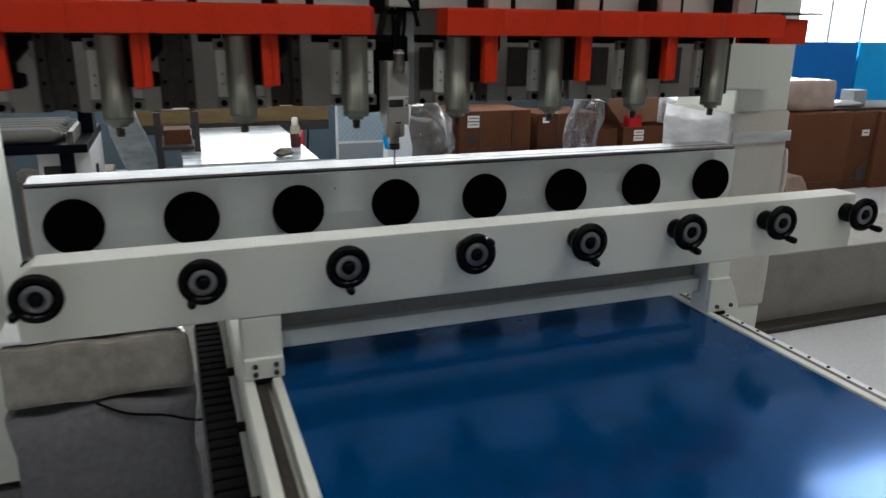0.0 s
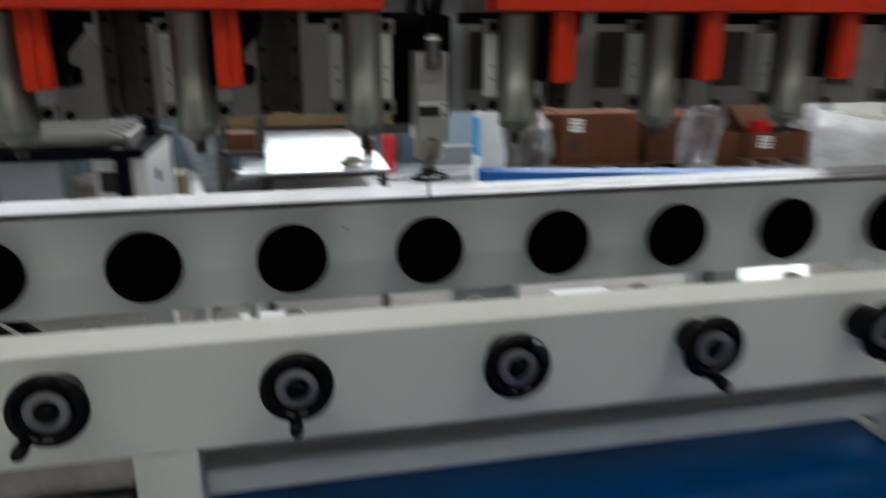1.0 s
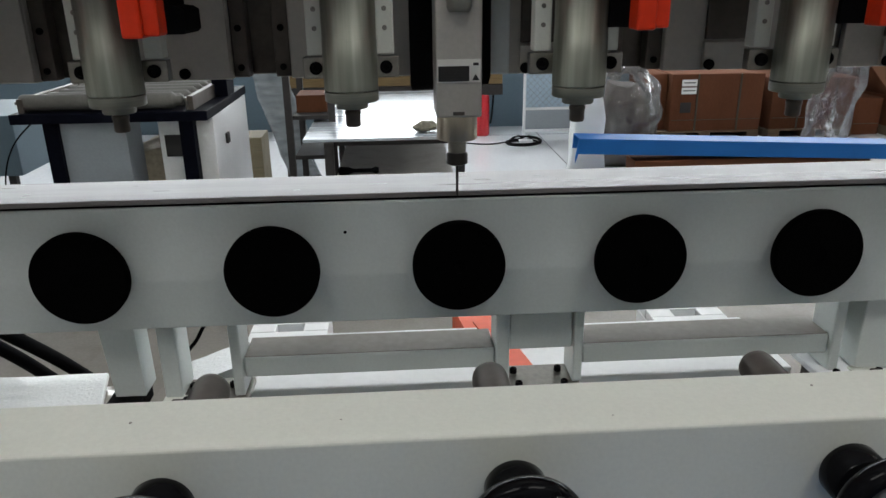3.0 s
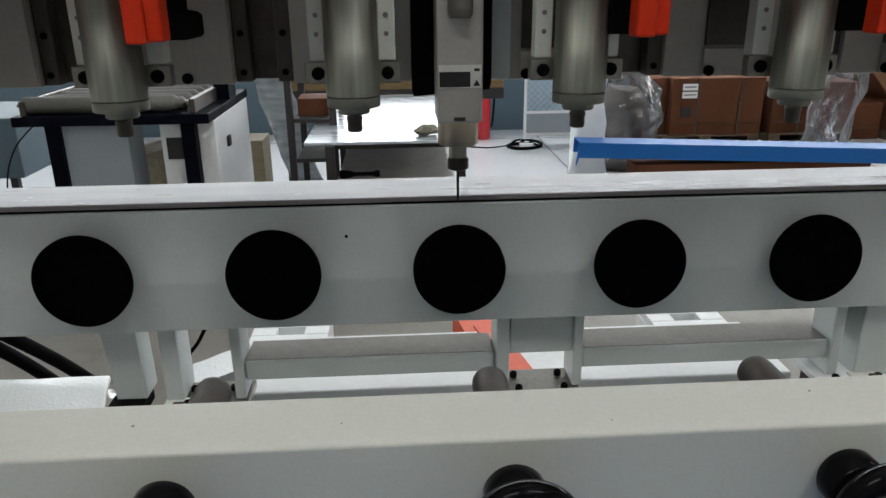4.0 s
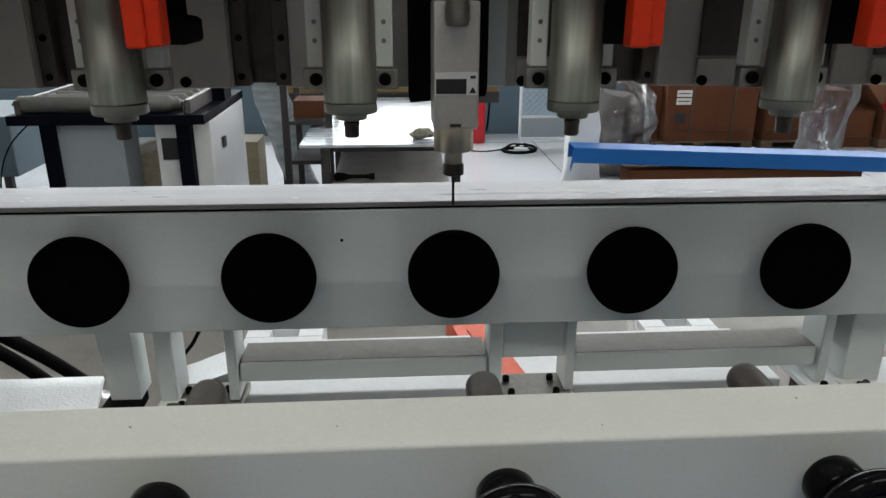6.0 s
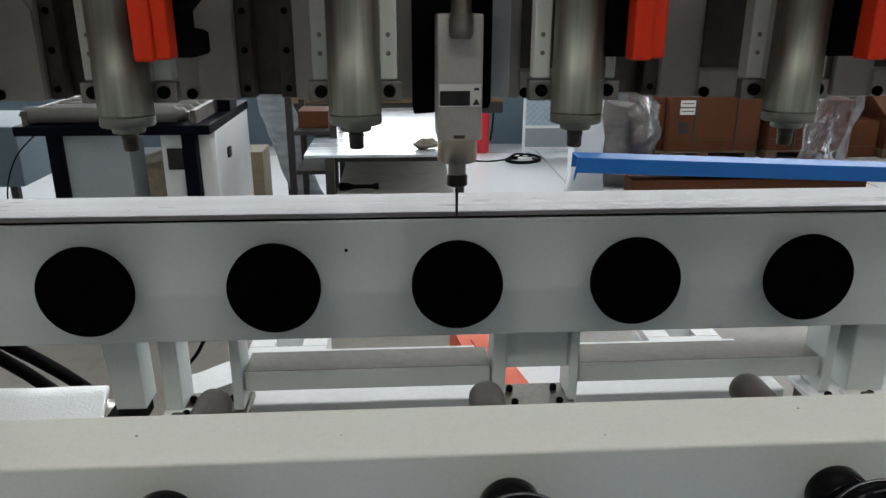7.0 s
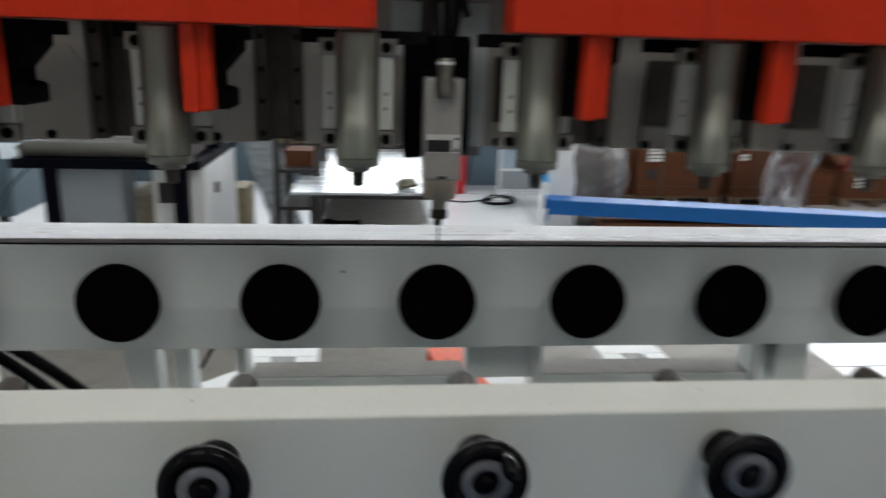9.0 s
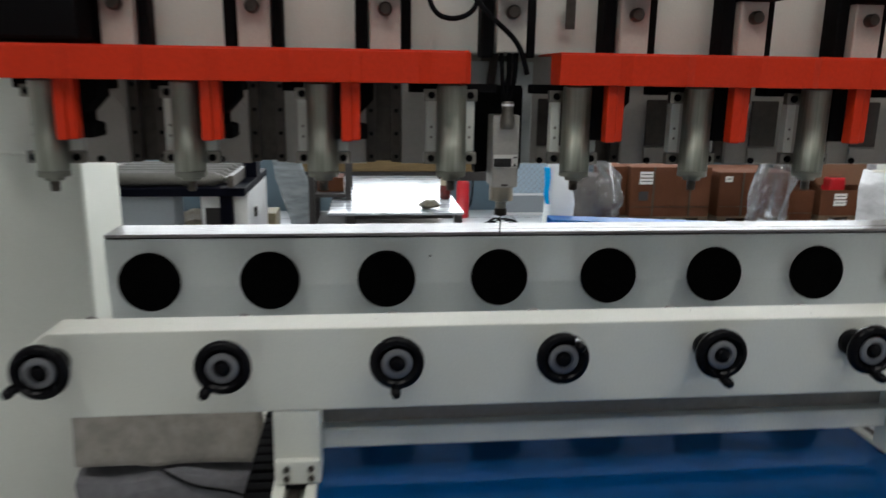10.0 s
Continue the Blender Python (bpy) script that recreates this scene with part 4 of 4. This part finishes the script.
    from_far_plan(thing("wrapped_part", b, DULLWRAP, "grey-brown machine part inside the plastic film", "machine part"))
    from_far_plan(e)
    from_far_plan(m)
    # blue channel propped on a low carton, its end against a film-wrapped panel
    ch = empty("blue_channel", "long blue powder-coated steel channel lying on a low carton", "steel channel", at=(2.150, 7.15, 0.372))
    ch.rotation_euler = (0, radians(2.2), radians(-1.0))
    part("web", box(0, 3.6, 0.0, 0.24, 0.116, 0.124, 0.002), BLUEPAINT, ch)
    for y in (0.0, 0.232):
        part("flange", box(0, 3.6, y, y + 0.008, 0.0, 0.1158, 0.002), BLUEPAINT, ch)
    lip = prism([(-0.001, 0.124), (-0.001, 0.0), (-0.02, -0.075), (-0.024, -0.04), (-0.012, 0.06), (-0.006, 0.124)], 0.0, 0.012)
    part("bent_lip", lip, BLUEPAINT, ch)
    wp = empty("film_wrapped_board", "tall white film-wrapped board with a bright blue edge", "board")
    b = box(2.20, 2.44, 7.55, 7.68, 0.0, 0.98, 0.03)
    for v in b.verts:
        v.co.x += 0.16 * max(0.0, 0.45 - v.co.z) * (1 if v.co.x > 2.3 else -0.4)
    crumple(b, 0.05, 6, 4, 5)
    for v in b.verts:
        v.co.z = max(v.co.z, 0.0)
    part("film", b, FOAM, wp)
    b = box(2.155, 2.205, 7.50, 7.545, 0.58, 0.93, 0.01)
    crumple(b, 0.02, 8, 3, 2)
    part("blue_edge", b, CYANB, wp, "bright blue edge")
    w = empty("wooden_panel", "olive-brown wooden panel lying along a dark steel frame behind the table", "panel")
    part("board", box(-0.45, 1.72, 8.78, 8.84, 0.822, 1.0, 0.006), OLIVE, w)
    part("frame_rail", box(-0.50, 1.72, 8.75, 8.86, 0.72, 0.8215, 0.004), TABLEMETAL, w)
    for x in (-0.46, 0.6):
        part("leg", box(x, x + 0.05, 8.78, 8.83, FL, 0.7195, 0.003), TABLEMETAL, w)
    # white strip painted in for the highlight along the board's upper edge
    part("edge_strip", box(-0.42, 0.2, 8.77, 8.7795, 0.985, 0.998, 0.002), WHITEP, w)
    from_plan(w)
    thing("floor_pipe", lathe([(0.05, -0.28), (0.055, -0.27), (0.055, 0.10), (0.04, 0.12), (0.04, 0.18)], "x", (-2.45, 7.0, 0.055), 20), BLACKRUB, "short black pipe lying on the floor", "pipe")
    from_plan(thing("floor_cable", hose([(-2.52, 7.35, FL + 0.012), (-2.5, 7.3, 0.012), (-2.38, 7.12, 0.02), (-2.32, 7.08, 0.4), (-2.20, 7.06, 0.66), (-2.0, 7.04, 0.85)], 0.0055), BLACKRUB, "thin cable hanging from the roller bench leg", "cable"))


def paper_label(c, x, y, z, w=0.18, h=0.075):
    lab = part("label", box(x, x + w, y - 0.018, y - 0.0142, z, z + h, 0), PAPER, c, "white paper label")
    part("print_bar", box(x + 0.02, x + w - 0.02, y - 0.021, y - 0.0185, z + h * 0.45, z + h * 0.6, 0), INK, lab)


def big_carton(x0, x1, y0, y1, z0, z1, seed, straps, label="large brown cardboard carton with dark straps and white labels"):
    c = empty("carton", label, "carton", "stacked cartons")
    b = box(x0, x1, y0, y1, z0, z1, 0.012)
    crumple(b, 0.010, 3, 2, seed)
    part("box", b, CARD, c)
    for x in straps:
        part("strap", box(x - 0.010, x + 0.010, y0 - 0.014, y0 - 0.009, z0 + 0.002, z1 - 0.004, 0), TAPE, c)
    part("flap_seam", box(x0 + 0.02, x1 - 0.02, y0 - 0.0125, y0 - 0.0085, z0 + 0.13, z0 + 0.136, 0), TAPE, c)
    return c


def build_cartons():
    y0, y1 = 9.95, 10.9
    for px0, px1 in ((3.64, 4.97), (5.09, 6.13), (6.57, 7.55)):
        p = empty("pallet", "raw wooden pallet under a stack of cartons", "pallet", "pallets")
        for k in range(5):
            yy = y0 + k * (y1 - y0 - 0.1) / 4
            part("board", box(px0, px1, yy, yy + 0.1, 0.09, 0.11, 0.002), WOOD, p)
        for x in (px0, (px0 + px1) / 2 - 0.07, px1 - 0.14):
            part("block", box(x, x + 0.14, y0, y1, 0.0, 0.089, 0.003), WOOD, p)
        from_far_plan(p)
    c = big_carton(3.86, 4.97, y0, y1, 0.111, 0.77, 1.0, (4.17, 4.68))
    paper_label(c, 3.97, y0, 0.635)
    paper_label(c, 3.97, y0, 0.545)
    part("print_square", box(3.97, 4.10, y0 - 0.0165, y0 - 0.0142, 0.33, 0.45, 0), TABLEMETAL, c)
    from_far_plan(c)
    from_far_plan(big_carton(3.64, 3.85, y0 + 0.12, y1, 0.111, 0.765, 2.0, (), "narrow brown cardboard carton beside a larger one"))
    c = big_carton(5.09, 6.12, y0, y1, 0.111, 0.70, 3.0, (5.42, 5.86))
    paper_label(c, 5.16, y0, 0.575, 0.10)
    from_far_plan(c)
    # open carton with raised flaps
    c = empty("carton", "open brown cardboard carton with raised flaps", "carton", "stacked cartons")
    X0, X1 = 6.57, 7.52
    for name, bx in (("front_wall", (X0, X1, y0, y0 + 0.012, 0.111, 0.46)), ("back_wall", (X0, X1, y1 - 0.012, y1, 0.111, 0.62)),
                     ("side_wall", (X0, X0 + 0.012, y0 + 0.013, y1 - 0.013, 0.111, 0.46)), ("side_wall", (X1 - 0.012, X1, y0 + 0.013, y1 - 0.013, 0.111, 0.46))):
        part(name, box(*bx, 0.002), CARD, c)
    part("flap", prism([(X0, 0.462), (X0 + 0.012, 0.462), (X0 - 0.34, 0.84), (X0 - 0.352, 0.84)], y0 + 0.02, y1 - 0.02), CARD, c)
    part("flap", box(X0 + 0.02, X1 + 0.02, y1 - 0.45, y1 - 0.438, 0.462, 0.86, 0.002), CARDPALE, c, "pale inside of a raised flap")
    paper_label(c, 6.75, y0, 0.34)
    paper_label(c, 6.75, y0, 0.25)
    part("packed_item", box(6.90, 7.15, 10.3, 10.5, 0.20, 0.58, 0.03), EXTRED, c, "red item packed in the carton")
    from_far_plan(c)
    from_far_plan(big_carton(6.16, 6.54, y0 + 0.10, y1, 0.0, 0.44, 8.0, (), "low brown cardboard carton between two pallets"))
    b = box(7.60, 8.7, 9.9, 10.8, 0.0, 0.86, 0.03)
    crumple(b, 0.035, 4, 4, 6)
    crumple(b, 0.022, 13, 1, 3)
    from_far_plan(thing("wrapped_bale", b, MILKY, "tall bale wrapped in milky glossy stretch film", "bale"))
    # cartons beside the gantry column
    c = big_carton(6.26, 7.36, 6.6, 7.6, 0.0, 0.90, 4.0, ())
    c = big_carton(7.372, 7.79, 6.66, 7.6, 0.0, 0.89, 5.0, ())
    paper_label(c, 7.58, 6.66, 0.62, 0.11, 0.07)
    part("print_square", box(7.58, 7.74, 6.6435, 6.646, 0.10, 0.27, 0), TABLEMETAL, c)
    big_carton(7.81, 8.9, 6.62, 7.6, 0.0, 0.89, 6.0, (8.2,))
    big_carton(8.92, 9.9, 6.6, 7.6, 0.0, 0.86, 7.0, (9.4,))
    b = box(6.45, 7.20, 6.75, 7.4, 0.905, 1.24, 0.03)
    for v in b.verts:
        v.co.x += 0.10 * (1.24 - v.co.z) * (1 if v.co.x > 6.8 else -1)
    crumple(b, 0.022, 5, 4, 2)
    thing("wrapped_parcel", b, PARCEL, "carton parcel wrapped in clear film on the carton stack", "parcel")
    thing("dark_panel", box(7.22, 8.8, 6.75, 7.45, 0.895, 0.925, 0.004), TABLEMETAL, "flat dark panel lying on the cartons", "panel")
    b = box(7.30, 7.75, 6.85, 7.2, 0.926, 0.98, 0.02)
    crumple(b, 0.02, 6, 3, 4)
    thing("film_wad", b, MILKY, "flat wad of milky film on the dark panel", "plastic film")
    thing("grey_box", box(7.78, 7.98, 7.0, 7.2, 0.926, 1.10, 0.008), CABGREY, "small grey box standing on the dark panel", "box")
    # pinkish foam roll behind the column foot
    b = lathe([(0.22, 0), (0.26, 0.05), (0.26, 0.42), (0.20, 0.54), (0.05, 0.58)], "z", (5.12, 5.4, 0), 26)
    crumple(b, 0.05, 6, 3, 8, 0.02)
    thing("foam_roll", b, PINKFOAM, "pinkish beige foam roll standing on the floor", "foam roll")
    thing("low_carton", box(2.62, 4.6, 7.16, 7.40, 0.0, 0.300, 0.006), CARD, "low brown carton on the floor under the blue channel", "carton")
    b = box(5.15, 5.62, 9.2, 9.4, 0.0, 0.98, 0.05)
    for v in b.verts:
        v.co.x += 0.12 * v.co.z
    crumple(b, 0.08, 4, 3, 9)
    from_far_plan(thing("film_sheet", b, FILM, "clear plastic film hanging over the cartons", "plastic film"))
    for x0, x1, m in ((9.2, 11.6, CYANP), (11.65, 13.2, CYANB)):
        thing("blue_partition", box(x0, x1, 10.36, 10.41, 0.0, 1.60, 0.004), m, "bright blue partition panel under the windows", "partition", "blue partition panels")


build_hall()
build_bed()
build_rotary_beam()
build_tailstock_beam()
build_gantry()
for _x in HEADS:
    build_head(_x)
build_guard(-0.46, 0.690, "red painted folded guard rail over the spindles", HEADS[:3])
build_guard(0.890, 2.035, "red painted folded guard rail over the spindles", HEADS[4:7])
build_centre_spindle()
thing("wire", hose([(0.322, 2.50, 1.74), (0.318, 2.515, 1.66), (0.325, 2.53, 1.575), (0.333, 2.537, 1.556)], 0.0011, 6), PAPER, "thin white wire running down beside the spindle", "wire")
build_wraps()
build_table()
build_rack()
build_roller_bench()
build_far_things()
build_cartons()
